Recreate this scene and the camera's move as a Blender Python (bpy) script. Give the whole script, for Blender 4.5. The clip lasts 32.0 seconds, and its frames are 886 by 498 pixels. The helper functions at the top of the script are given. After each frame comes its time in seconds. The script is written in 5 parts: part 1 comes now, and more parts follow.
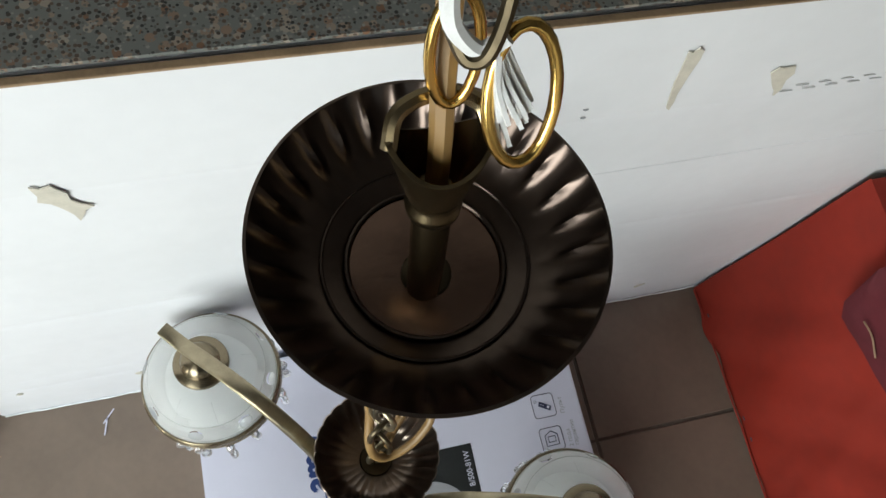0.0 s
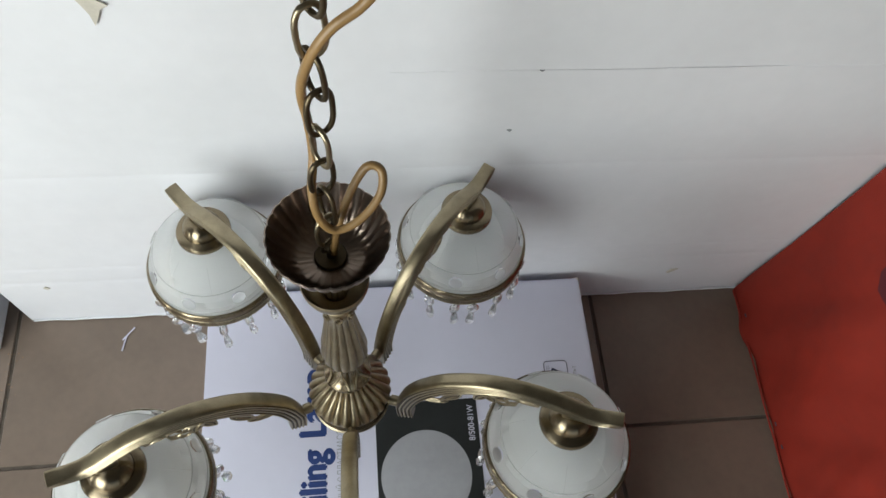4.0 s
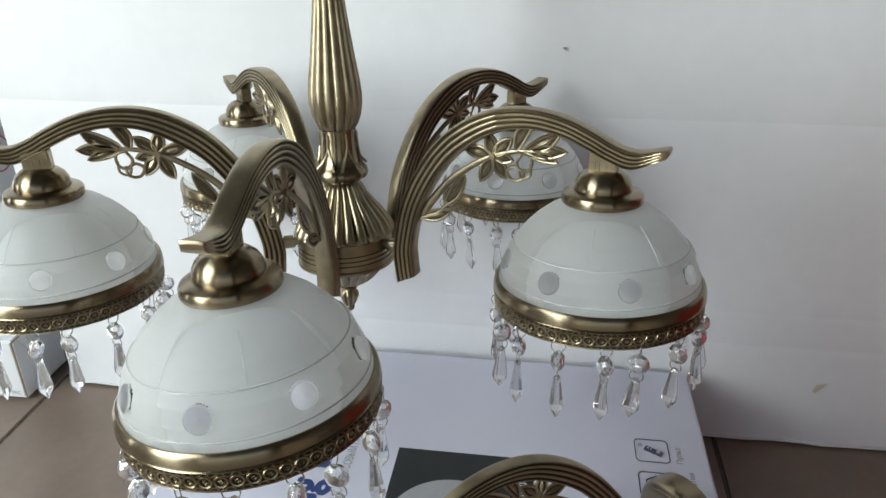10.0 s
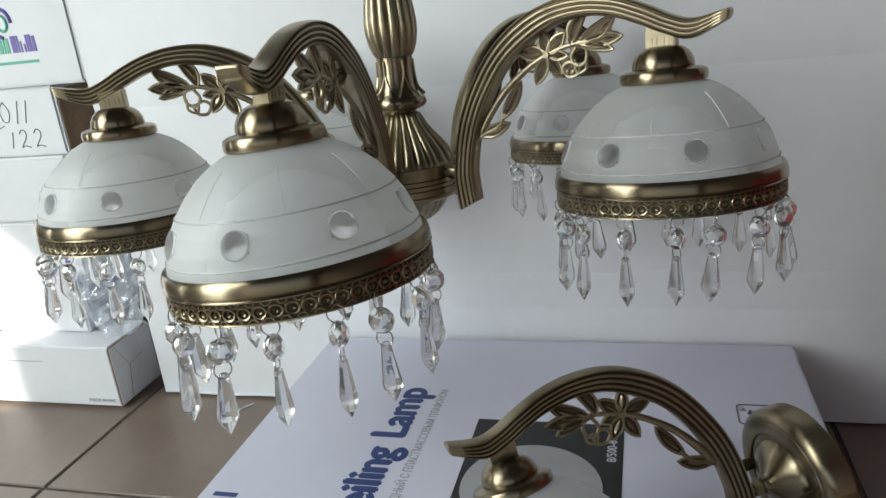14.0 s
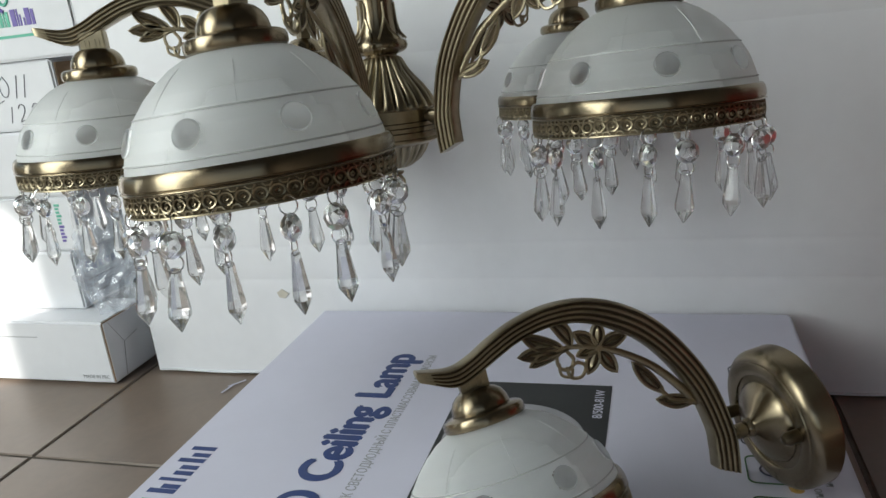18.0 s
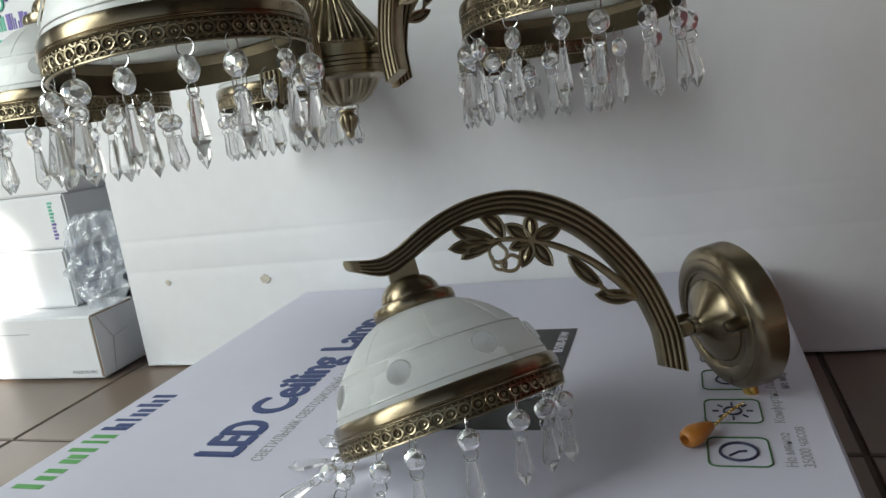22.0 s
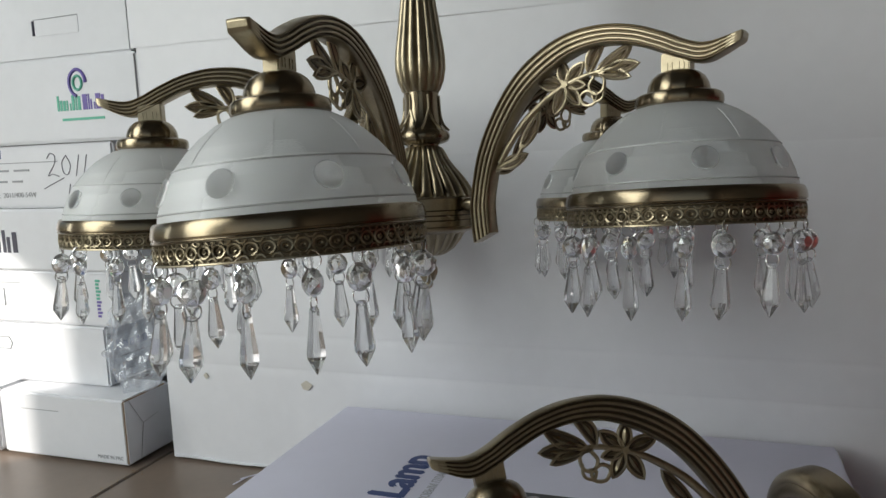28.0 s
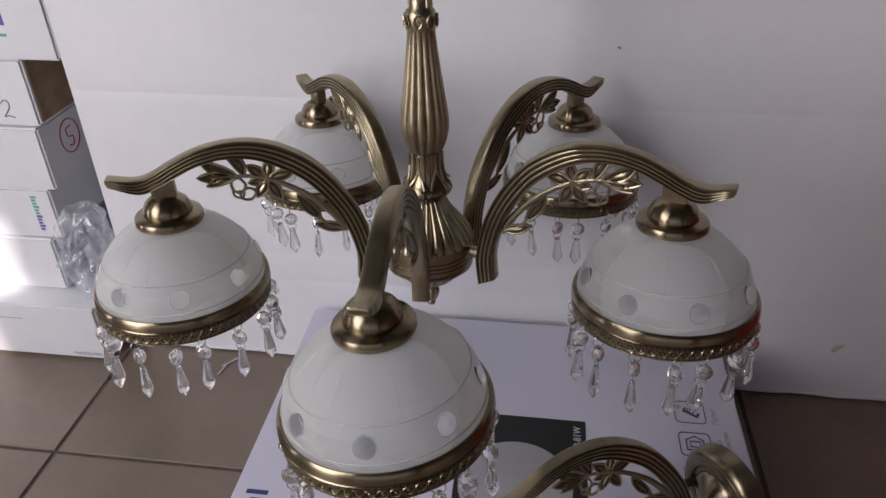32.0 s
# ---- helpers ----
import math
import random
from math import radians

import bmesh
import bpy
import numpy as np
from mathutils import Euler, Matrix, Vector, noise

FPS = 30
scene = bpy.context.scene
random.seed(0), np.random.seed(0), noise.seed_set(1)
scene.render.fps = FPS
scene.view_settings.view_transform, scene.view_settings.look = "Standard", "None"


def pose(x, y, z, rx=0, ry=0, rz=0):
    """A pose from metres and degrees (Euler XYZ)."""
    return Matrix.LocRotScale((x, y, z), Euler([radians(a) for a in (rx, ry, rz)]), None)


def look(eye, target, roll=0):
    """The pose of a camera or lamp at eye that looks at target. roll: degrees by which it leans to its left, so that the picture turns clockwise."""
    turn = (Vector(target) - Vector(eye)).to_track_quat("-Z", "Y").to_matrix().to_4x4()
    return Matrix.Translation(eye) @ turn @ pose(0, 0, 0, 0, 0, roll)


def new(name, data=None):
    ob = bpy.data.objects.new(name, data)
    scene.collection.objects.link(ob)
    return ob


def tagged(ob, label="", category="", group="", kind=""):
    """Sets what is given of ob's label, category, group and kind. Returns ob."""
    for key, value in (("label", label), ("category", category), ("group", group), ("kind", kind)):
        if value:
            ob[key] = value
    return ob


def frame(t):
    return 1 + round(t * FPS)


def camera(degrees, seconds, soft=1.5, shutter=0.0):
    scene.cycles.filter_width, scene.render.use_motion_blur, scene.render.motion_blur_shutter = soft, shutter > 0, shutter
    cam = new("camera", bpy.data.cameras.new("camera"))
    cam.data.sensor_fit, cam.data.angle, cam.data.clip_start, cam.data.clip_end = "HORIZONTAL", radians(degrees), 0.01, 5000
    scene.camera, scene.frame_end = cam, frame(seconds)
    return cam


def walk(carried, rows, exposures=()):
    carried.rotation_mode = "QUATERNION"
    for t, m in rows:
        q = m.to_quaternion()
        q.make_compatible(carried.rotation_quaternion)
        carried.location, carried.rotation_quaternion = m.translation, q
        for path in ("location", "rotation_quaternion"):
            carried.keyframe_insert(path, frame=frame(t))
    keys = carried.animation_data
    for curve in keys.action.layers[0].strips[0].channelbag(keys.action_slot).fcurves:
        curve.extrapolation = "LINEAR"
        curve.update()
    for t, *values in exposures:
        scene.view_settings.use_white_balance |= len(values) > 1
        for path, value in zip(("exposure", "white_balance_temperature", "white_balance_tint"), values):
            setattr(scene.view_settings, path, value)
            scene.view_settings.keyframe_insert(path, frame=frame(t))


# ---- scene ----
cam = camera(61.8, 32.0)
PATH = [
    (0, (-0.04, -0.261, 1.206), (0.361, 0.368, -0.649), 21.2),
    (0.5, (-0.039, -0.267, 1.202), (0.354, 0.371, -0.652), 20.3),
    (1, (-0.033, -0.28, 1.194), (0.322, 0.378, -0.661), 17.5),
    (1.5, (-0.026, -0.298, 1.188), (0.296, 0.385, -0.663), 15.1),
    (2, (-0.016, -0.319, 1.182), (0.268, 0.398, -0.663), 12.8),
    (2.5, (-0.007, -0.35, 1.176), (0.239, 0.418, -0.655), 11.0),
    (3, (0.004, -0.392, 1.17), (0.222, 0.435, -0.638), 10.5),
    (3.5, (0.016, -0.425, 1.158), (0.24, 0.424, -0.639), 11.2),
    (5.5, (0.01, -0.554, 1.056), (0.231, 0.394, -0.691), 8.4),
    (6, (0.03, -0.619, 1.039), (0.168, 0.388, -0.683), 7.3),
    (6.5, (0.033, -0.648, 1.024), (0.153, 0.349, -0.705), 5.0),
    (7, (0.033, -0.666, 0.997), (0.16, 0.383, -0.701), 2.2),
    (7.5, (0.073, -0.685, 0.967), (0.122, 0.446, -0.682), 3.2),
    (8, (0.126, -0.728, 0.931), (0.063, 0.55, -0.606), 2.5),
    (8.5, (0.141, -0.763, 0.835), (-0.018, 0.712, -0.506), 0.6),
    (9, (0.15, -0.776, 0.752), (-0.066, 0.844, -0.401), -0.1),
    (9.5, (0.155, -0.786, 0.682), (-0.09, 0.932, -0.313), 0.0),
    (10, (0.165, -0.793, 0.643), (-0.095, 0.983, -0.239), -0.5),
    (10.5, (0.175, -0.796, 0.615), (-0.12, 1.009, -0.195), -1.6),
    (11, (0.18, -0.796, 0.594), (-0.133, 1.013, -0.199), -1.9),
    (11.5, (0.191, -0.806, 0.578), (-0.169, 1.022, -0.151), -3.5),
    (12, (0.192, -0.812, 0.566), (-0.23, 1.015, -0.13), -4.5),
    (12.5, (0.189, -0.819, 0.554), (-0.267, 1.008, -0.118), -4.6),
    (13, (0.187, -0.822, 0.548), (-0.291, 0.998, -0.13), -4.8),
    (13.5, (0.189, -0.822, 0.529), (-0.318, 0.994, -0.138), -5.6),
    (15.5, (0.205, -0.828, 0.496), (-0.338, 0.999, -0.109), -6.4),
    (16, (0.207, -0.829, 0.488), (-0.335, 0.998, -0.12), -6.4),
    (16.5, (0.211, -0.826, 0.475), (-0.317, 1.002, -0.141), -6.0),
    (17, (0.215, -0.827, 0.468), (-0.323, 0.999, -0.147), -6.3),
    (17.5, (0.216, -0.827, 0.46), (-0.349, 1.001, -0.124), -6.5),
    (18, (0.218, -0.828, 0.45), (-0.35, 0.996, -0.141), -6.2),
    (18.5, (0.225, -0.826, 0.436), (-0.338, 1.0, -0.155), -6.2),
    (19, (0.234, -0.829, 0.424), (-0.32, 0.994, -0.187), -6.6),
    (19.5, (0.238, -0.83, 0.41), (-0.324, 0.993, -0.19), -7.0),
    (20, (0.241, -0.828, 0.393), (-0.329, 0.999, -0.19), -7.3),
    (20.5, (0.249, -0.831, 0.382), (-0.335, 1.026, -0.075), -7.7),
    (21, (0.26, -0.838, 0.364), (-0.348, 1.028, -0.021), -8.1),
    (21.5, (0.269, -0.844, 0.346), (-0.339, 1.02, -0.052), -7.4),
    (22, (0.275, -0.842, 0.336), (-0.359, 1.008, -0.081), -8.2),
    (22.5, (0.277, -0.838, 0.329), (-0.371, 1.005, -0.104), -7.9),
    (23, (0.28, -0.833, 0.324), (-0.358, 1.008, -0.126), -7.8),
    (23.5, (0.285, -0.832, 0.325), (-0.33, 1.014, -0.137), -7.2),
    (24, (0.284, -0.833, 0.326), (-0.332, 1.014, -0.134), -6.9),
    (24.5, (0.279, -0.83, 0.326), (-0.356, 1.011, -0.128), -7.2),
    (25, (0.272, -0.826, 0.34), (-0.396, 1.016, -0.062), -6.5),
    (25.5, (0.257, -0.819, 0.358), (-0.444, 1.033, 0.072), -5.9),
    (26, (0.251, -0.816, 0.369), (-0.46, 1.038, 0.132), -4.9),
    (26.5, (0.245, -0.806, 0.377), (-0.456, 1.055, 0.162), -4.0),
    (28.5, (0.217, -0.83, 0.445), (-0.45, 1.035, 0.166), -2.1),
    (29, (0.212, -0.831, 0.469), (-0.465, 1.026, 0.159), -2.1),
    (29.5, (0.2, -0.83, 0.489), (-0.442, 1.013, 0.052), -1.6),
    (30, (0.191, -0.821, 0.509), (-0.401, 1.022, 0.007), -1.3),
    (30.5, (0.168, -0.811, 0.536), (-0.36, 1.035, -0.023), -0.9),
    (31, (0.144, -0.807, 0.561), (-0.291, 1.043, -0.063), -0.3),
    (31.5, (0.137, -0.816, 0.597), (-0.208, 0.99, -0.19), 0.1),
    (31.7, (0.118, -0.812, 0.663), (-0.159, 0.926, -0.287), -0.8),
    (32, (0.098, -0.824, 0.752), (-0.143, 0.835, -0.339), -1.1),
]
EXPOSURES = [(0.0, 1.0, 6500, 8), (2.0, 1.06, 6550, 9), (3.0, 0.78, 6550, 10), (6.0, 0.93, 6450, 10), (8.0, 1.0, 6400, 9), (12.0, 0.7, 6450, 8), (16.0, 0.48, 6450, 8), (19.0, 0.42, 6550, 8), (24.0, 0.52, 6600, 7), (26.0, 0.25, 6600, 7), (29.0, 0.06, 6650, 12), (31.0, 0.03, 6750, 13), (32.0, 0.1, 6650, 26)]
walk(cam, [(t, look(eye, target, roll)) for t, eye, target, roll in PATH], EXPOSURES)

# ---- light ----
world = bpy.data.worlds.new("sky")
scene.world = world
world.use_nodes = True
_n, _l = world.node_tree.nodes, world.node_tree.links
sky = _n.new("ShaderNodeTexSky")
sky.sky_type, sky.sun_disc = "NISHITA", False
SUN_DIR = Vector((0.57, 0.64, -0.47)).normalized()
sky.sun_elevation = math.asin(-SUN_DIR.z)
sky.sun_rotation = math.atan2(-SUN_DIR.x, -SUN_DIR.y)
_n["Background"].inputs["Strength"].default_value = 0.06
_l.new(sky.outputs[0], _n["Background"].inputs["Color"])
sun_data = bpy.data.lights.new("sun", "SUN")
sun_data.energy, sun_data.angle, sun_data.color = 5.0, radians(2), (1.0, 0.95, 0.88)
sun = new("sun", sun_data)
sun.matrix_world = look(Vector((0, 0, 3)) - SUN_DIR * 4, (0, 0, 3))


def area_lamp(name, eye, target, sx, sy, watts, colour):
    d = bpy.data.lights.new(name, "AREA")
    d.shape, d.size, d.size_y, d.energy, d.color = "RECTANGLE", sx, sy, watts, colour
    o = new(name, d)
    o.matrix_world = look(eye, target)
    return o


area_lamp("window_daylight", (-1.12, -1.1, 0.95), (0, -0.5, 0.55), 1.25, 1.35, 30.5, (0.905, 0.965, 0.95))
# no source is known here: lamp added as weak fill from the south
area_lamp("south_fill", (0.3, -2.82, 0.85), (0.3, 0, 0.6), 2.2, 1.0, 1.5, (0.92, 0.97, 0.95))


# ---- materials ----
def material(name, colour, rough=0.5, metal=0.0, vary=0.0, scale=20.0, bump=0.0, bump_scale=80.0, fine=0.0, aniso=0.0):
    """Principled surface with variation of colour at two scales and a fine relief."""
    m = bpy.data.materials.new(name)
    m.use_nodes = True
    n, l = m.node_tree.nodes, m.node_tree.links
    b = n["Principled BSDF"]
    b.inputs["Base Color"].default_value = (*colour, 1)
    b.inputs["Roughness"].default_value, b.inputs["Metallic"].default_value = rough, metal
    tc = n.new("ShaderNodeTexCoord")
    if vary:
        a = n.new("ShaderNodeTexNoise")
        a.inputs["Scale"].default_value, a.inputs["Detail"].default_value = scale, 6
        f = n.new("ShaderNodeTexNoise")
        f.inputs["Scale"].default_value, f.inputs["Detail"].default_value = scale * 9, 3
        mx = n.new("ShaderNodeMath")
        mx.operation = "MULTIPLY_ADD"
        mx.inputs[1].default_value = 0.35
        l.new(tc.outputs["Object"], a.inputs["Vector"])
        l.new(tc.outputs["Object"], f.inputs["Vector"])
        l.new(f.outputs["Fac"], mx.inputs[0])
        l.new(a.outputs["Fac"], mx.inputs[2])
        r = n.new("ShaderNodeValToRGB")
        r.color_ramp.elements[0].position, r.color_ramp.elements[1].position = 0.42, 0.95
        r.color_ramp.elements[0].color = (*[max(0, c * (1 - vary)) for c in colour], 1)
        r.color_ramp.elements[1].color = (*[min(1, c * (1 + vary)) for c in colour], 1)
        l.new(mx.outputs[0], r.inputs[0])
        l.new(r.outputs[0], b.inputs["Base Color"])
        if fine:
            q = n.new("ShaderNodeMath")
            q.operation = "MULTIPLY_ADD"
            q.inputs[1].default_value, q.inputs[2].default_value = fine, rough - fine * 0.6
            l.new(mx.outputs[0], q.inputs[0])
            l.new(q.outputs[0], b.inputs["Roughness"])
    if bump:
        t = n.new("ShaderNodeTexNoise")
        t.inputs["Scale"].default_value, t.inputs["Detail"].default_value = bump_scale, 5
        l.new(tc.outputs["Object"], t.inputs["Vector"])
        u = n.new("ShaderNodeBump")
        u.inputs["Strength"].default_value, u.inputs["Distance"].default_value = bump, 0.002
        l.new(t.outputs["Fac"], u.inputs["Height"])
        l.new(u.outputs[0], b.inputs["Normal"])
    return m


BRASS = material("antique_brass", (0.35, 0.295, 0.2), 0.33, 1.0, 0.22, 70, 0.06, 700, 0.14)


def brushed(name, colour, rough):
    """Turned and brushed metal: fine rings round the part's axis, with a highlight drawn out across them."""
    m = material(name, colour, rough, 1.0, 0.07, 40)
    n, l = m.node_tree.nodes, m.node_tree.links
    b = n["Principled BSDF"]
    b.inputs["Anisotropic"].default_value, b.inputs["Anisotropic Rotation"].default_value = 0.9, 0.25
    t = n.new("ShaderNodeTangent")
    t.direction_type, t.axis = "RADIAL", "Z"
    l.new(t.outputs[0], b.inputs["Tangent"])
    mp = n.new("ShaderNodeMapping")
    mp.inputs["Scale"].default_value = (6, 6, 2600)
    l.new(n["Texture Coordinate"].outputs["Object"], mp.inputs[0])
    q = n.new("ShaderNodeTexNoise")
    q.inputs["Scale"].default_value, q.inputs["Detail"].default_value = 1.0, 2
    l.new(mp.outputs[0], q.inputs["Vector"])
    u = n.new("ShaderNodeBump")
    u.inputs["Strength"].default_value, u.inputs["Distance"].default_value = 0.02, 0.0003
    l.new(q.outputs["Fac"], u.inputs["Height"])
    l.new(u.outputs[0], b.inputs["Normal"])
    return m


TURNED = brushed("brushed_brass", (0.27, 0.22, 0.148), 0.27)
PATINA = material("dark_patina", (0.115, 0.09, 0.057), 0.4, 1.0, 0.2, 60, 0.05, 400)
HOLLOW = material("dark_hollow", (0.085, 0.065, 0.042), 0.5, 0.85, 0.3, 60)
# the band's brass, with the shadow between its rings put into the colour
STRIP = material("shadowed_strip", (0.12, 0.097, 0.063), 0.38, 1.0, 0.3, 60)
FAINTLINE = material("faint_cut_line", (0.68, 0.69, 0.68), 0.4)
CUTLINE = material("bright_cut_line", (0.52, 0.53, 0.52), 0.25)
STEMBRASS = material("dull_brass_stem", (0.34, 0.26, 0.15), 0.24, 1.0, 0.15, 60)
CUPFLOOR = material("red_bronze_floor", (0.3, 0.19, 0.145), 0.24, 1.0, 0.25, 40, 0.03, 300)
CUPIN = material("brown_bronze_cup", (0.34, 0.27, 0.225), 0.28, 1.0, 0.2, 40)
# the cup's bronze again, darkened for the shadow in its flutes
CUPSHADOW = material("shadowed_groove_bronze", (0.16, 0.11, 0.09), 0.3, 1.0, 0.2, 40)
DARKBRONZE = material("dark_bronze_inside", (0.14, 0.105, 0.088), 0.3, 1.0, 0.2, 30, 0.02, 300)
GOLD = material("polished_gold", (0.72, 0.47, 0.14), 0.2, 1.0, 0.1, 60)
STEEL = material("bright_wire", (0.62, 0.62, 0.62), 0.22, 1.0)
CARD = material("white_card", (0.605, 0.602, 0.71), 0.5, 0.0, 0.03, 7, 0.05, 25)
CARDSIDE = material("white_card_matt", (0.7, 0.71, 0.74), 0.6, 0.0, 0.05, 6, 0.08, 18)
WALLCARD = material("white_carton_board", (0.77, 0.775, 0.802), 0.5, 0.0, 0.05, 5, 0.12, 12)
KRAFT = material("kraft_board", (0.3, 0.2, 0.12), 0.8, 0.0, 0.3, 40, 0.2, 150)
TAPE = material("torn_tape_mark", (0.6, 0.56, 0.48), 0.6, 0.0, 0.15, 60)
NAVY = material("navy_ink", (0.018, 0.045, 0.17), 0.5)
GREEN = material("green_ink", (0.07, 0.33, 0.07), 0.5)
DARKGREEN = material("dark_green_ink", (0.025, 0.1, 0.025), 0.5)
SYMBOL = material("dark_symbol_ink", (0.012, 0.018, 0.06), 0.5)
TEAL = material("teal_ink", (0.1, 0.42, 0.3), 0.5)
PURPLE = material("violet_ink", (0.14, 0.1, 0.36), 0.5)
GREYINK = material("grey_ink", (0.3, 0.31, 0.33), 0.6)
FAINTGREY = material("faint_grey", (0.55, 0.55, 0.56), 0.6)
PEN = material("pen_ink", (0.06, 0.06, 0.09), 0.5)
BIRO = material("grey_pen_stroke", (0.2, 0.2, 0.23), 0.5)
BLACKINK = material("black_print", (0.012, 0.014, 0.014), 0.45, 0.0, 0.3, 30)
LAMPPRINT = material("printed_lamp_grey", (0.33, 0.33, 0.35), 0.45, 0.0, 0.12, 12)
TILE = material("brown_floor_tile", (0.18, 0.136, 0.105), 0.34, 0.0, 0.16, 9, 0.03, 60, 0.1)
GROUT = material("dark_grout", (0.1, 0.082, 0.066), 0.9, 0.0, 0.3, 60, 0.3, 200)
CLOTH = material("orange_red_cloth", (0.245, 0.013, 0.003), 0.75, 0.0, 0.2, 6, 0.3, 900)
MAROON = material("maroon_cloth", (0.1, 0.008, 0.014), 0.8, 0.0, 0.2, 20, 0.1, 400)
CORD = material("brown_cord", (0.27, 0.16, 0.06), 0.38, 0.0, 0.12, 60)
KNOB = material("orange_wood_knob", (0.52, 0.2, 0.036), 0.35, 0.0, 0.2, 60)
PLASTER = material("plain_plaster", (0.38, 0.37, 0.35), 0.8, 0.0, 0.05, 5, 0.1, 60)
# unseen east and south walls, darkened to keep reflections on the brass dark
DIM = material("dark_unseen_wall", (0.11, 0.1, 0.09), 0.7, 0.0, 0.15, 6, 0.1, 60)
# unseen ceiling, kept grey so the cup below reflects it dark
CEILING = material("grey_ceiling", (0.15, 0.148, 0.145), 0.85, 0.0, 0.08, 4, 0.1, 60)
SUNBLOCK = material("white_block_panel", (0.75, 0.75, 0.73), 0.7)
STRING = material("white_string", (0.7, 0.7, 0.7), 0.85, 0.0, 0.1, 200)
BULB = material("white_lampholder", (0.75, 0.74, 0.7), 0.4)


def terrazzo():
    m = material("terrazzo_stone", (0.3, 0.3, 0.3), 0.45)
    n, l = m.node_tree.nodes, m.node_tree.links
    b = n["Principled BSDF"]
    tc = n["Texture Coordinate"]
    last = None
    base = n.new("ShaderNodeRGB")
    base.outputs[0].default_value = (0.17, 0.175, 0.165, 1)
    last = base.outputs[0]
    for sc, lo, hi, cols in ((150, 0.0, 0.48, ((0.2, 0.1, 0.055, 1), (0.36, 0.32, 0.27, 1))), (420, 0.0, 0.45, ((0.015, 0.015, 0.015, 1), (0.3, 0.29, 0.27, 1))), (310, 0.0, 0.4, ((0.02, 0.02, 0.02, 1), (0.14, 0.09, 0.06, 1)))):
        v = n.new("ShaderNodeTexVoronoi")
        v.inputs["Scale"].default_value = sc
        l.new(tc.outputs["Object"], v.inputs["Vector"])
        lt = n.new("ShaderNodeMath")
        lt.operation = "LESS_THAN"
        lt.inputs[1].default_value = hi
        l.new(v.outputs["Distance"], lt.inputs[0])
        sep = n.new("ShaderNodeSeparateColor")
        l.new(v.outputs["Color"], sep.inputs[0])
        g = n.new("ShaderNodeMath")
        g.operation = "GREATER_THAN"
        g.inputs[1].default_value = 0.45
        l.new(sep.outputs[0], g.inputs[0])
        mu = n.new("ShaderNodeMath")
        mu.operation = "MULTIPLY"
        l.new(lt.outputs[0], mu.inputs[0])
        l.new(g.outputs[0], mu.inputs[1])
        r = n.new("ShaderNodeValToRGB")
        r.color_ramp.elements[0].color, r.color_ramp.elements[1].color = cols
        l.new(sep.outputs[1], r.inputs[0])
        mix = n.new("ShaderNodeMixRGB")
        l.new(mu.outputs[0], mix.inputs[0])
        l.new(last, mix.inputs[1])
        l.new(r.outputs[0], mix.inputs[2])
        last = mix.outputs[0]
    l.new(last, b.inputs["Base Color"])
    return m


TERRAZZO = terrazzo()


def glass(name, rough=0.0, ior=1.5, colour=(1, 1, 1)):
    m = bpy.data.materials.new(name)
    m.use_nodes = True
    b = m.node_tree.nodes["Principled BSDF"]
    b.inputs["Base Color"].default_value = (*colour, 1)
    b.inputs["Roughness"].default_value, b.inputs["Transmission Weight"].default_value, b.inputs["IOR"].default_value = rough, 1.0, ior
    return m


def crystal():
    """Moulded crystal: clear, with translucent white mixed in to brighten it."""
    m = glass("cut_crystal", 0.0, 1.48, (0.99, 0.99, 0.99))
    n, l = m.node_tree.nodes, m.node_tree.links
    tr = n.new("ShaderNodeBsdfTranslucent")
    tr.inputs["Color"].default_value = (0.9, 0.92, 0.93, 1)
    mx = n.new("ShaderNodeMixShader")
    mx.inputs[0].default_value = 0.13
    l.new(n["Principled BSDF"].outputs[0], mx.inputs[1])
    l.new(tr.outputs[0], mx.inputs[2])
    l.new(mx.outputs[0], n["Material Output"].inputs["Surface"])
    return m


CRYSTAL = crystal()


def frosted():
    m = bpy.data.materials.new("frosted_glass")
    m.use_nodes = True
    n, l = m.node_tree.nodes, m.node_tree.links
    out = n["Material Output"]
    b = n["Principled BSDF"]
    b.inputs["Base Color"].default_value = (0.85, 0.86, 0.855, 1)
    b.inputs["Roughness"].default_value, b.inputs["Transmission Weight"].default_value, b.inputs["IOR"].default_value = 0.6, 0.6, 1.4
    tc = n.new("ShaderNodeTexCoord")
    t = n.new("ShaderNodeTexNoise")
    t.inputs["Scale"].default_value = 900
    l.new(tc.outputs["Object"], t.inputs["Vector"])
    u = n.new("ShaderNodeBump")
    u.inputs["Strength"].default_value, u.inputs["Distance"].default_value = 0.04, 0.0004
    l.new(t.outputs["Fac"], u.inputs["Height"])
    l.new(u.outputs[0], b.inputs["Normal"])
    tr = n.new("ShaderNodeBsdfTranslucent")
    tr.inputs["Color"].default_value = (0.93, 0.95, 0.94, 1)
    mx = n.new("ShaderNodeMixShader")
    mx.inputs[0].default_value = 0.5
    l.new(b.outputs[0], mx.inputs[1])
    l.new(tr.outputs[0], mx.inputs[2])
    l.new(mx.outputs[0], out.inputs["Surface"])
    return m


FROST = frosted()


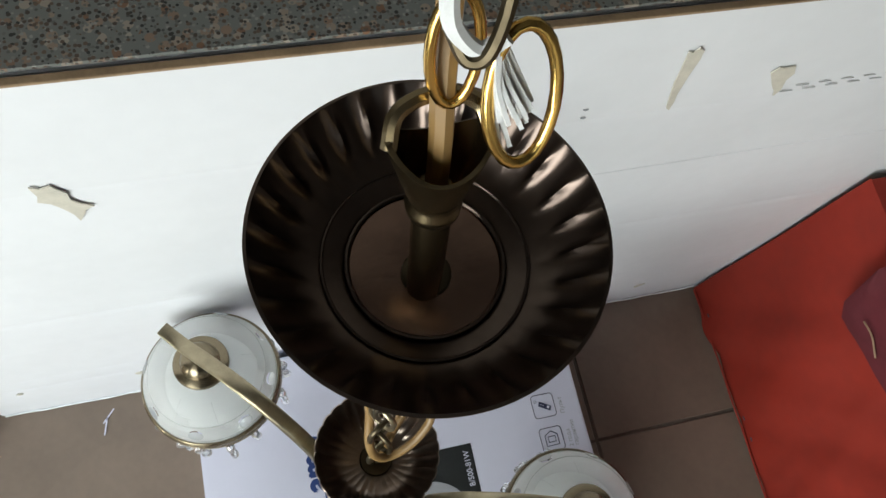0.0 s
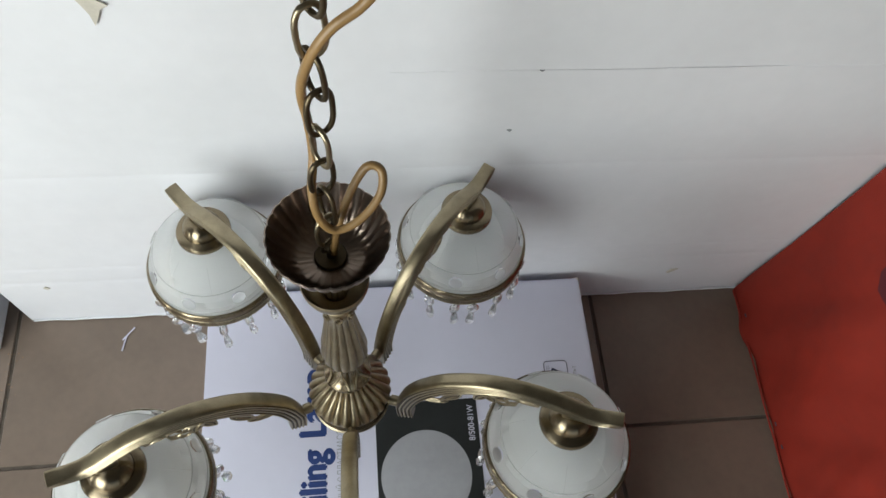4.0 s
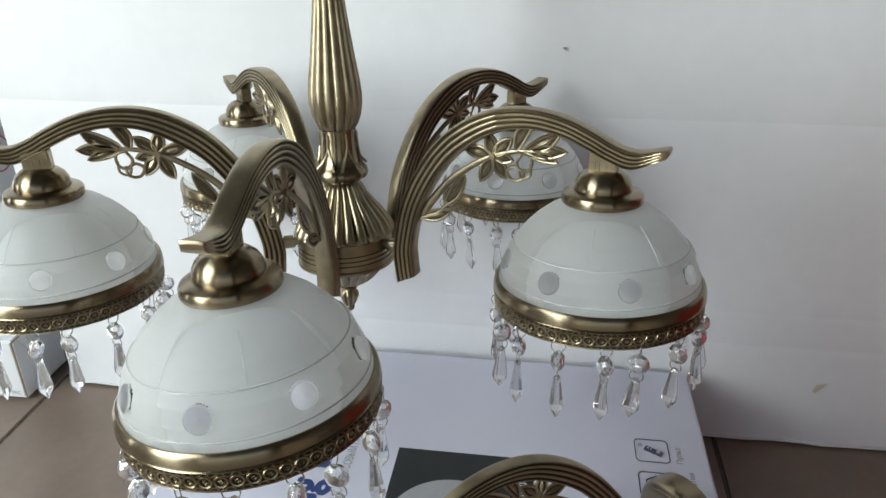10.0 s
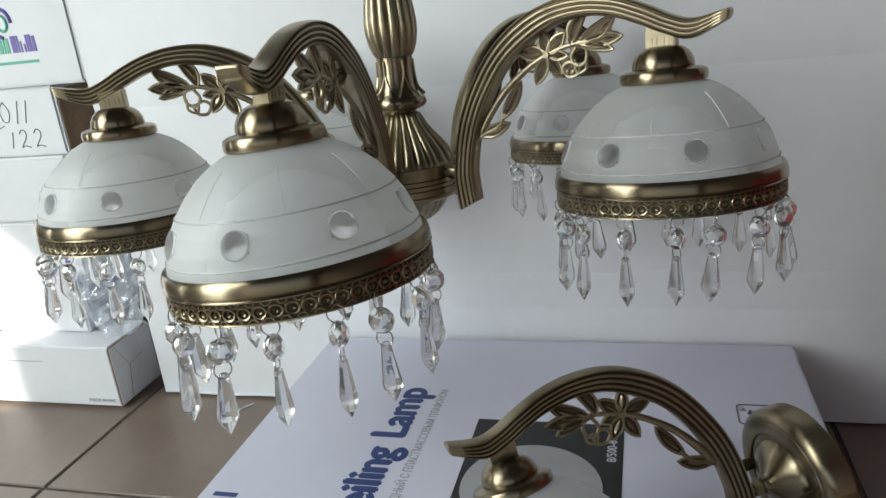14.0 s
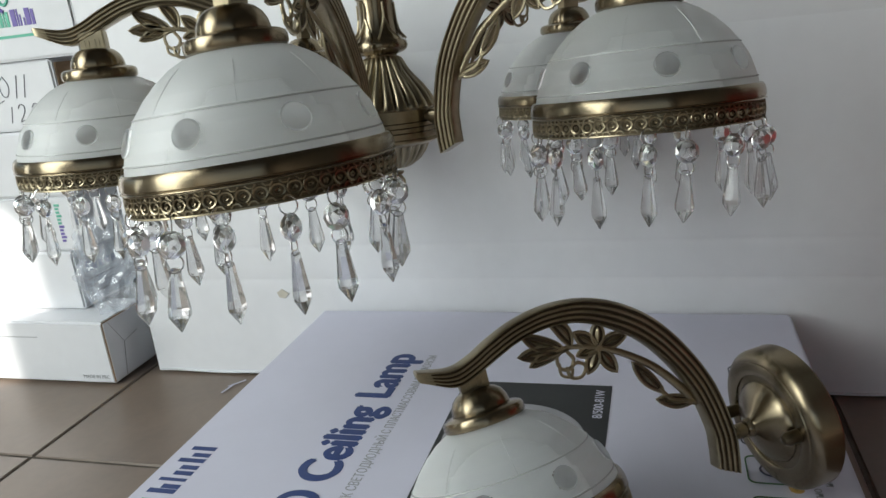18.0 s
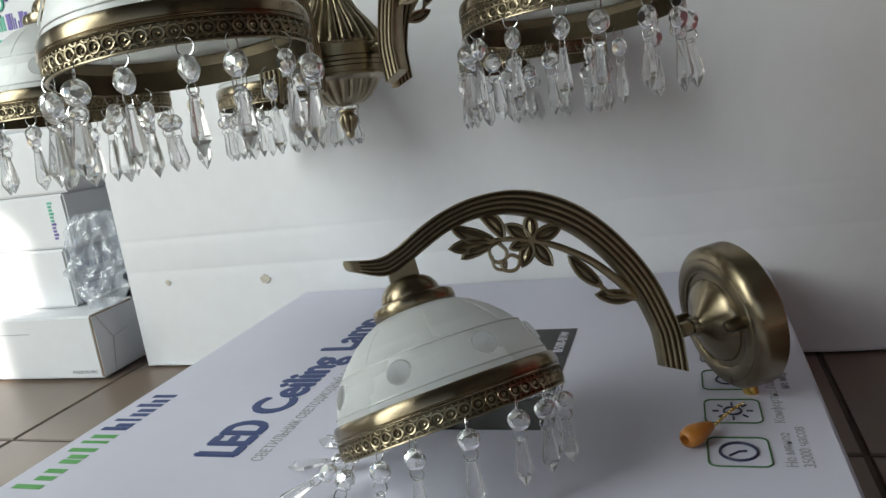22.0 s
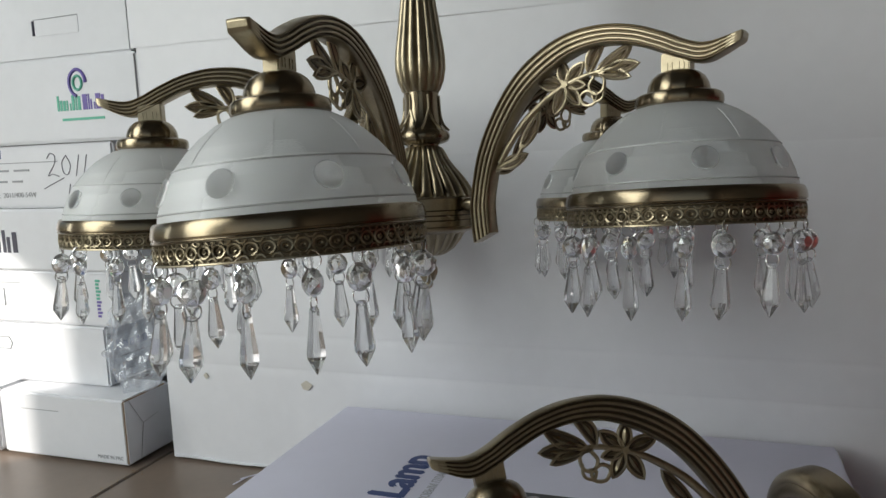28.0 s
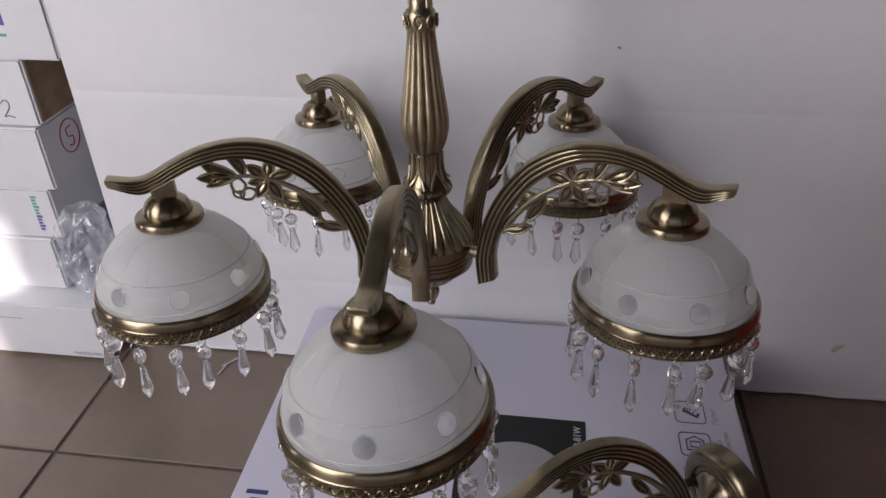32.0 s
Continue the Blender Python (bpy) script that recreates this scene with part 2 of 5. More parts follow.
def window_dot():
    """Polished spot in the frosted glass: clear, mixed with translucent white."""
    m = glass("polished_glass_spot", 0.2, 1.45, (0.96, 0.97, 0.97))
    n, l = m.node_tree.nodes, m.node_tree.links
    tr = n.new("ShaderNodeBsdfTranslucent")
    tr.inputs["Color"].default_value = (0.86, 0.88, 0.88, 1)
    mx = n.new("ShaderNodeMixShader")
    mx.inputs[0].default_value = 0.6
    l.new(n["Principled BSDF"].outputs[0], mx.inputs[1])
    l.new(tr.outputs[0], mx.inputs[2])
    l.new(mx.outputs[0], n["Material Output"].inputs["Surface"])
    return m


SPOT = window_dot()


def film_plastic():
    """Thin clear film: mostly see-through, with soft white sheen."""
    m = bpy.data.materials.new("crumpled_clear_film")
    m.use_nodes = True
    n, l = m.node_tree.nodes, m.node_tree.links
    b = n["Principled BSDF"]
    b.inputs["Base Color"].default_value, b.inputs["Roughness"].default_value = (0.75, 0.8, 0.88, 1), 0.1
    tr = n.new("ShaderNodeBsdfTransparent")
    mx = n.new("ShaderNodeMixShader")
    mx.inputs[0].default_value = 0.26
    l.new(tr.outputs[0], mx.inputs[1])
    l.new(b.outputs[0], mx.inputs[2])
    gl = n.new("ShaderNodeBsdfGlossy")
    gl.inputs["Roughness"].default_value = 0.12
    sheen = n.new("ShaderNodeMixShader")
    sheen.inputs[0].default_value = 0.07
    l.new(mx.outputs[0], sheen.inputs[1])
    l.new(gl.outputs[0], sheen.inputs[2])
    l.new(sheen.outputs[0], n["Material Output"].inputs["Surface"])
    return m


FILM = film_plastic()


# ---- mesh helpers ----
def mesh(name, verts, faces, mats, idx=None, smooth=40):
    me = bpy.data.meshes.new(name)
    me.from_pydata([tuple(v) for v in verts], [], faces)
    for m in (mats if isinstance(mats, (list, tuple)) else [mats]):
        me.materials.append(m)
    if idx:
        me.polygons.foreach_set("material_index", idx)
    if smooth:
        me.polygons.foreach_set("use_smooth", [True] * len(me.polygons))
        me.set_sharp_from_angle(angle=radians(smooth))
    me.update()
    return me


def part(name, me, parent, label="", m=None, kind=""):
    o = new(name, me)
    o.parent = parent
    if m is not None:
        o.matrix_basis = m
    return tagged(o, label, "", "", kind)


def thing(name, label, category, group="", kind="", m=None, me=None):
    o = new(name, me)
    if m is not None:
        o.matrix_basis = m
    return tagged(o, label, category, group, kind)


class Build:
    """Collects pieces of one mesh."""

    def __init__(self):
        self.v, self.f, self.i = [], [], []

    def add(self, verts, faces, mi=0, m=None):
        k = len(self.v)
        self.v += [m @ Vector(p) if m is not None else Vector(p) for p in verts]
        self.f += [tuple(a + k for a in q) for q in faces]
        self.i += list(mi) if isinstance(mi, (list, tuple)) else [mi] * len(faces)
        return self

    def done(self, name, mats, smooth=40):
        return mesh(name, self.v, self.f, mats, self.i, smooth)


def lathe(profile, n=48, flutes=0, depth=None, patina=None, close=False):
    """Turned form: profile of (r, z); depth(i): flute depth at profile row i as a share of r. Returns verts, faces, material index."""
    v, f, mi = [], [], []
    for i, (r, z) in enumerate(profile):
        d = depth[i] if depth else 0
        for k in range(n):
            a = 2 * math.pi * k / n
            rr = r * (1 - d * (1 - abs(math.sin(a * flutes / 2))) ** 1.6) if flutes and d else r
            v.append((rr * math.cos(a), rr * math.sin(a), z))
    for i in range(len(profile) - 1):
        for k in range(n):
            k2 = (k + 1) % n
            f.append((i * n + k, i * n + k2, (i + 1) * n + k2, (i + 1) * n + k))
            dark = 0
            # faces at the bottom of a flute take the second, darker material
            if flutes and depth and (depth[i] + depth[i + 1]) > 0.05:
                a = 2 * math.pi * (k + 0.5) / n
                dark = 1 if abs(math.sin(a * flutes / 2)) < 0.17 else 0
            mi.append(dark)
    if close:
        f.append(tuple(reversed(range(n))))
        mi.append(0)
        top = (len(profile) - 1) * n
        f.append(tuple(range(top, top + n)))
        mi.append(0)
    return v, f, mi


def tube(points, r, n=8, closed=False, rad=None):
    """Round bar along points."""
    pts = [Vector(p) for p in points]
    v, f = [], []
    c = len(pts)
    nrm = None
    for i, p in enumerate(pts):
        a = pts[(i - 1) % c] if closed or i else pts[0]
        b = pts[(i + 1) % c] if closed or i < c - 1 else pts[-1]
        t = (b - a).normalized()
        if nrm is None:
            nrm = t.orthogonal().normalized()
        nrm = (nrm - t * nrm.dot(t)).normalized()
        bi = t.cross(nrm)
        rr = rad[i] if rad else r
        for k in range(n):
            an = 2 * math.pi * k / n
            v.append(p + (nrm * math.cos(an) + bi * math.sin(an)) * rr)
    for i in range(c if closed else c - 1):
        j = (i + 1) % c
        for k in range(n):
            f.append((i * n + k, i * n + (k + 1) % n, j * n + (k + 1) % n, j * n + k))
    if not closed:
        f.append(tuple(reversed(range(n))))
        f.append(tuple(range((c - 1) * n, c * n)))
    return v, f


def spline(points, per=6):
    """Catmull-Rom through the points."""
    p = [Vector(q) for q in points]
    p = [2 * p[0] - p[1]] + p + [2 * p[-1] - p[-2]]
    out = []
    for i in range(1, len(p) - 2):
        for k in range(per):
            t = k / per
            out.append(0.5 * ((2 * p[i]) + (p[i + 1] - p[i - 1]) * t + (2 * p[i - 1] - 5 * p[i] + 4 * p[i + 1] - p[i + 2]) * t * t + (3 * p[i] - p[i - 1] - 3 * p[i + 1] + p[i + 2]) * t ** 3))
    out.append(p[-2])
    return out


def box_mesh(name, x0, x1, y0, y1, z0, z1, mats, bevel=0.002, idx=None):
    bm = bmesh.new()
    bmesh.ops.create_cube(bm, size=1)
    for q in bm.verts:
        q.co = ((x0 + x1) / 2 + q.co.x * (x1 - x0), (y0 + y1) / 2 + q.co.y * (y1 - y0), (z0 + z1) / 2 + q.co.z * (z1 - z0))
    if bevel:
        bmesh.ops.bevel(bm, geom=bm.edges[:], offset=bevel, segments=2, affect="EDGES")
    me = bpy.data.meshes.new(name)
    bm.to_mesh(me)
    bm.free()
    for m in (mats if isinstance(mats, (list, tuple)) else [mats]):
        me.materials.append(m)
    return me


def flat(name, outline, z, mats, thick=0.0003):
    """Flat printed patch of a given outline (x, y), a hair proud."""
    n = len(outline)
    v = [(x, y, z) for x, y in outline] + [(x, y, z + thick) for x, y in outline]
    f = [tuple(range(n, 2 * n))] + [(i, (i + 1) % n, n + (i + 1) % n, n + i) for i in range(n)]
    return mesh(name, v, f, mats, None, 0)


def rect(x0, x1, y0, y1):
    return [(x0, y0), (x1, y0), (x1, y1), (x0, y1)]


def text_mesh(name, words, size, mat, bold=0.0, squeeze=1.0, width=None):
    c = bpy.data.curves.new(name, "FONT")
    c.body, c.size, c.extrude, c.offset, c.space_character = words, size, 0.00015, bold, 1.0 + 90 * max(0.0, bold)
    o = bpy.data.objects.new(name, c)
    scene.collection.objects.link(o)
    me = bpy.data.meshes.new_from_object(o.evaluated_get(bpy.context.evaluated_depsgraph_get()))
    bpy.data.objects.remove(o)
    xs = [q.co.x for q in me.vertices]
    if xs:
        lo, hi = min(xs), max(xs)
        k = width / (hi - lo) if width else squeeze
        for q in me.vertices:
            q.co.x = (q.co.x - lo) * k
    me.materials.clear()
    me.materials.append(mat)
    me.name = name
    return me


def bold_text(name, words, size, mat, fat, width):
    """Heavy lettering: the letters laid over themselves a little to each side, each a hair higher."""
    me = text_mesh(name, words, size, mat, 0.0, 1.0, width - 2 * fat)
    v, f = [q.co.copy() for q in me.vertices], [tuple(p.vertices) for p in me.polygons]
    b = Build()
    for k, (dx, dy) in enumerate(((0, 0), (2 * fat, 0), (fat, fat * 0.8), (fat, -fat * 0.8), (fat, 0))):
        b.add([p + Vector((dx, dy, 0.00004 * k)) for p in v], f)
    return b.done(name, mat, 0)


# ---- structure ----
TS, JX, JY = 0.3043, 0.399, -0.224   # tile pitch and one joint crossing
X0, X1, Y0, Y1, H = -1.15, 1.75, -2.9, 0.62, 2.7


def build_room():
    floor = thing("floor", "brown glazed ceramic tiles with dark grout", "floor", kind="structure", me=box_mesh("floor", X0 - 0.1, X1 + 0.1, Y0 - 0.1, Y1 + 0.1, -0.08, -0.003, GROUT, 0))
    thing("ceiling", "plain grey ceiling, unseen", "ceiling", kind="structure", me=box_mesh("ceiling", X0 - 0.1, X1 + 0.1, Y0 - 0.1, Y1 + 0.1, H, H + 0.1, CEILING, 0))
    thing("wall_north", "plain plastered wall behind the ledge", "wall", kind="structure", me=box_mesh("wall_north", X0, X1, Y1, Y1 + 0.1, -0.02, H, PLASTER, 0))
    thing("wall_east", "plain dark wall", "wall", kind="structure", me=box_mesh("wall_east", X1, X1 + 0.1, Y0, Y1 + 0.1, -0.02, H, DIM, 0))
    # unseen west wall: window, plus a low opening cut to shape the sun patch
    b = Build()
    for a in ((Y0, -1.95, -0.02, H), (-1.95, -0.66, 1.5, H), (-1.95, -0.66, -0.02, 0.4), (-0.72, -0.66, 0.4, 1.5), (-0.66, 0.0, 0.7, H), (-0.66, 0.0, -0.02, 0.04), (0.0, Y1 + 0.1, -0.02, H)):
        cube(b, X0 - 0.1, X0, a[0], a[1], a[2], a[3])
    # unseen panel added in the window to keep sun off the chandelier
    thing("sun_block_panel", "unseen white panel that blocks the sun", "blind", kind="structure", me=box_mesh("sun_block_panel", X0 - 0.06, X0 - 0.05, -1.95, -0.72, 0.4, 1.5, SUNBLOCK, 0))
    thing("wall_west", "plain unseen wall round a window, cut to mask the sun", "wall", kind="structure", me=b.done("wall_west", PLASTER, 0))
    # unseen south wall with an opening
    b = Build()
    for a in ((X0 - 0.1, -1.1, -0.02, H), (1.45, X1 + 0.1, -0.02, H), (-1.1, 1.45, -0.02, 0.3), (-1.1, 1.45, 1.5, H)):
        cube(b, a[0], a[1], Y0 - 0.1, Y0, a[2], a[3])
    thing("wall_south", "dark unseen wall round an opening", "wall", kind="structure", me=b.done("wall_south", DIM, 0))
    return floor


def cube(b, x0, x1, y0, y1, z0, z1, mi=0):
    v = [(x, y, z) for z in (z0, z1) for y in (y0, y1) for x in (x0, x1)]
    b.add(v, [(0, 2, 3, 1), (4, 5, 7, 6), (0, 1, 5, 4), (2, 6, 7, 3), (0, 4, 6, 2), (1, 3, 7, 5)], mi)


floor = build_room()
b = Build()
cube(b, X0, X1, 0.03, Y1, 0.60, 0.8364)
cube(b, X0, X1, 0.0045, Y1, 0.8365, 0.8395)
ledge = thing("window_ledge", "grey speckled terrazzo ledge with brown chips", "ledge", kind="structure", me=b.done("window_ledge", TERRAZZO, 0))
thing("ledge_plinth", "plain masonry below the terrazzo ledge", "wall", kind="structure", me=box_mesh("ledge_plinth", X0, X1, 0.34, Y1, -0.02, 0.60, PLASTER, 0))


# ---- large white cartons that stand along the ledge ----
def sheet(x0, x1, z0, z1, creases, amp, seed, nx=60, nz=36):
    """Front board of a carton in the plane y = 0: slightly wavy, with pressed creases at heights z."""
    v, f = [], []
    zs = sorted(set([z0 + (z1 - z0) * i / nz for i in range(nz + 1)] + [c + d for c in creases for d in (-0.0025, 0, 0.0025)]))
    for z in zs:
        for i in range(nx + 1):
            x = x0 + (x1 - x0) * i / nx
            y = amp * noise.noise((x * 2.3 + seed, z * 3.1, 0.0)) + 0.3 * amp * noise.noise((x * 9, z * 7, seed))
            for c in creases:
                y += 0.0007 * math.exp(-((z - c) / 0.0022) ** 2) - 0.00015 * math.exp(-((z - c) / 0.02) ** 2)
            v.append((x, y, z))
    for j in range(len(zs) - 1):
        for i in range(nx):
            a = j * (nx + 1) + i
            f.append((a, a + 1, a + nx + 2, a + nx + 1))
    return v, f


def big_carton(label, x0, x1, z0, z1, y0, y1, creases, seed, edge=False):
    m = pose(0, y0, 0)
    b = Build()
    v, f = sheet(x0, x1, z0, z1, creases, 0.0013, seed)
    b.add(v, f)
    t = thing("carton", label, "carton", "large cartons along the ledge", m=m)
    part("front_board", b.done("front_board", WALLCARD, 60), t)
    part("body", box_mesh("body", x0 + 0.001, x1 - 0.001, 0.005, y1 - y0, z0 + 0.001, z1 - 0.001, CARDSIDE, 0.001), t)
    if edge:
        part("board_edge", box_mesh("board_edge", x0, x1, -0.0025, 0.003, z1 - 0.0005, z1 + 0.002, KRAFT, 0.0004), t, "bare brown corrugated edge")
    return t


lower = big_carton("large white carton standing on the floor, creased", -0.494, 0.675, 0.002, 0.5757, 0.0, 0.33, (0.143, 0.188, 0.417), 2.0)
upper = big_carton("large white carton on top of another, with torn tape marks", -0.502, 1.2, 0.5735, 0.834, -0.0012, 0.028, (0.70,), 7.0, True)
low2 = big_carton("large white carton beside the cloth-covered box", 0.677, 1.3, 0.002, 0.575, 0.004, 0.33, (0.3,), 5.0)


part("board_edge", Build().add(*tube([(-0.49 + 0.0291 * k, -0.0016 + 0.0007 * math.sin(k * 2.3), 0.0042 + 0.0011 * math.sin(k * 1.37)) for k in range(41)], 0.0017, 6)).done("board_edge", CARDSIDE, 50), lower, "crushed white lower edge")


def blotch(cx, cz, pts, parent, name, mat, y=-0.0024):
    v = [(cx + a, y, cz + c) for a, c in pts] + [(cx + a, y + 0.0012, cz + c) for a, c in pts]
    n = len(pts)
    f = [tuple(range(n))] + [(i, i + n, (i + 1) % n + n, (i + 1) % n) for i in range(n)]
    part(name, mesh(name, v, f, mat, None, 0), parent, "brown torn tape mark")


blotch(-0.193, 0.686, [(-0.012, 0.03), (-0.006, 0.026), (0.001, 0.029), (0.004, 0.022), (0.008, 0.015), (0.007, 0.004), (0.011, -0.004), (0.019, -0.011), (0.012, -0.015), (0.009, -0.022), (0.003, -0.033), (0.002, -0.02), (-0.002, -0.008), (-0.007, 0.002), (-0.014, 0.007), (-0.011, 0.016)], upper, "tape_mark", TAPE)
blotch(0.271, 0.747, [(-0.013, 0.042), (-0.008, 0.04), (-0.005, 0.045), (0.0, 0.04), (0.002, 0.029), (0.003, 0.01), (0.006, -0.018), (0.009, -0.03), (0.01, -0.043), (0.006, -0.039), (0.001, -0.022), (-0.005, 0.0), (-0.008, 0.018)], upper, "tape_mark", TAPE)
blotch(0.369, 0.731, [(-0.016, 0.012), (-0.012, 0.019), (-0.006, 0.017), (0.003, 0.018), (0.009, 0.007), (0.007, -0.002), (0.012, -0.018), (0.01, -0.027), (0.006, -0.019), (-0.002, -0.009), (-0.008, 0.0)], upper, "tape_mark", TAPE)
blotch(0.085, 0.755, [(-0.004, 0.012), (0.001, 0.01), (0.005, 0.013), (0.003, -0.002), (0.001, -0.015), (-0.003, -0.005)], upper, "tape_mark", TAPE)
for cx, cz in ((0.194, 0.589), (0.201, 0.722), (0.203, 0.709)):
    blotch(cx, cz, [(-0.0022, 0.0008), (0.0, 0.0005), (0.0024, 0.0008), (0.0005, -0.0011)], upper, "small_tear", GREYINK)
part("fold_ridge", Build().add(*tube([(0.05 + 0.1 * k, 0.0006 * math.sin(k * 1.7) - 0.0006, 0.587 + 0.0007 * min(k, 4) + 0.0005 * math.sin(k * 2.3)) for k in range(12)], 0.0004, 6)).done("fold_ridge", WALLCARD), upper, "pressed white fold")
blotch(0.511, 0.091, [(-0.008, -0.006), (-0.004, 0.004), (0.008, 0.006), (0.003, -0.001), (-0.004, -0.009)], lower, "tape_mark", TAPE)
blotch(-0.269, 0.123, [(-0.008, 0.002), (0.0, 0.007), (0.009, 0.001), (0.003, -0.006), (-0.005, -0.005)], lower, "tape_mark", TAPE)
blotch(-0.426, 0.126, [(-0.004, 0.001), (0.0, 0.005), (0.005, 0.0), (0.0, -0.004)], lower, "tape_mark", TAPE)
blotch(0.179, 0.490, [(-0.0026, 0.0008), (0.0, 0.0014), (0.0026, 0.0008), (0.0007, -0.0022)], lower, "small_tear", GREYINK)
for i in range(14):
    x = 0.389 + i * 0.011
    blotch(x, (0.7165 if i % 2 else 0.7095) + 0.0002 * i, [(-0.007, 0.0003), (0.003, 0.0004), (0.006, -0.0003), (-0.004, -0.0004)], upper, "pencil_mark", FAINTGREY)


# ---- red cloth over a box ----
def cloth_box():
    t = thing("cloth_covered_box", "orange-red cloth draped over a low box on the tiles", "cloth")
    part("core", box_mesh("core", 0.685, 1.2, -0.36, -0.02, 0.002, 0.44, KRAFT, 0.004), t, "plain box under the cloth")
    b = Build()
    nx, nz = 150, 60
    v, f = [], []
    # one sheet: down the side, round the corner
    for j in range(nz + 1):
        s = j / nz
        for i in range(nx + 1):
            u = i / nx * 0.95
            if u < 0.385:
                x, y = 0.665, -0.005 - u
                nxv, nyv = -1, 0
            elif u < 0.45:
                a = (u - 0.385) / 0.065 * math.pi / 2
                x, y = 0.665 + 0.04 - 0.04 * math.cos(a), -0.39 - 0.04 * math.sin(a)
                nxv, nyv = -math.cos(a), -math.sin(a)
            else:
                x, y = 0.705 + (u - 0.45), -0.43
                nxv, nyv = 0, -1
            z = 0.447 * s
            flare = 0.012 * (1 - s) ** 2 - 0.012 * s
            fold = (0.018 * noise.noise((u * 8 + s * 1.5, s * 1.2, 3)) + 0.009 * noise.noise((u * 19 - s * 3, s * 2.0, 9)) + 0.0012 * noise.noise((u * 45 + s * 9, s * 6, 5))) * (0.25 + 0.75 * min(1, u / 0.12))
            d = flare + fold
            v.append((x + nxv * d, y + nyv * d, 0.004 + z))
    for j in range(nz):
        for i in range(nx):
            a = j * (nx + 1) + i
            f.append((a, a + 1, a + nx + 2, a + nx + 1))
    # top sheet
    k = len(v)
    for j in range(9):
        for i in range(17):
            x, y = 0.672 + 0.55 * i / 16, -0.008 - 0.42 * j / 8
            v.append((x, y, 0.452 + 0.006 * noise.noise((x * 8, y * 8, 1))))
    for j in range(8):
        for i in range(16):
            a = k + j * 17 + i
            f.append((a, a + 17, a + 18, a + 1))
    b.add(v, f)
    part("cloth", b.done("cloth", CLOTH, 70), t, "orange-red hemmed cloth with soft folds")
    hem = [(0.648, -0.01 - 0.37 * i / 20, 0.012 + 0.001 * math.sin(i)) for i in range(21)]
    part("hem", Build().add(*tube(hem, 0.0016, 6)).done("hem", CLOTH), t)
    for y in (-0.06, -0.24, -0.275):
        part("stitch", Build().add(*tube([(0.6475, y, 0.03), (0.6465, y - 0.006, 0.032)], 0.0011, 5)).done("stitch", PEN), t, "dark thread end")
    return t


cloth_box()


def maroon_cloth():
    """Fold of a maroon cloth that hangs over the orange one."""
    v, f = [], []
    n, m = 16, 12
    for j in range(m + 1):
        for i in range(n + 1):
            s, u = j / m, i / n
            y = -0.12 - 0.27 * u
            z = 0.462 - s * 0.105 * min(1, 0.15 + u / 0.09) * (1 - 0.55 * max(0, u - 0.1))
            x = 0.668 - 0.034 - 0.008 * noise.noise((u * 5, s * 3, 2)) if s > 0.25 else 0.634 + (0.25 - s) * 0.5
            v.append((x, y, z if s > 0.25 else 0.468))
    for j in range(m):
        for i in range(n):
            a = j * (n + 1) + i
            f.append((a, a + 1, a + n + 2, a + n + 1))
    w = [(x + 0.003, y, z - 0.001) for x, y, z in v]
    k = len(v)
    t = thing("folded_cloth", "dark maroon cloth with a tan cord, hanging over the orange cloth", "cloth", me=mesh("folded_cloth", v + w, f + [tuple(q + k for q in reversed(g)) for g in f], MAROON, None, 60))
    part("cord", Build().add(*tube(spline([(0.629, -0.17, 0.40), (0.627, -0.19, 0.405), (0.628, -0.215, 0.395)]), 0.0012)).done("cord", KRAFT), t, "thin tan cord")


maroon_cloth()


# ---- the lamp carton on the floor ----
BX0, BX1, BY0, BY1, BZ = -0.206, 0.351, -0.57, -0.013, 0.105


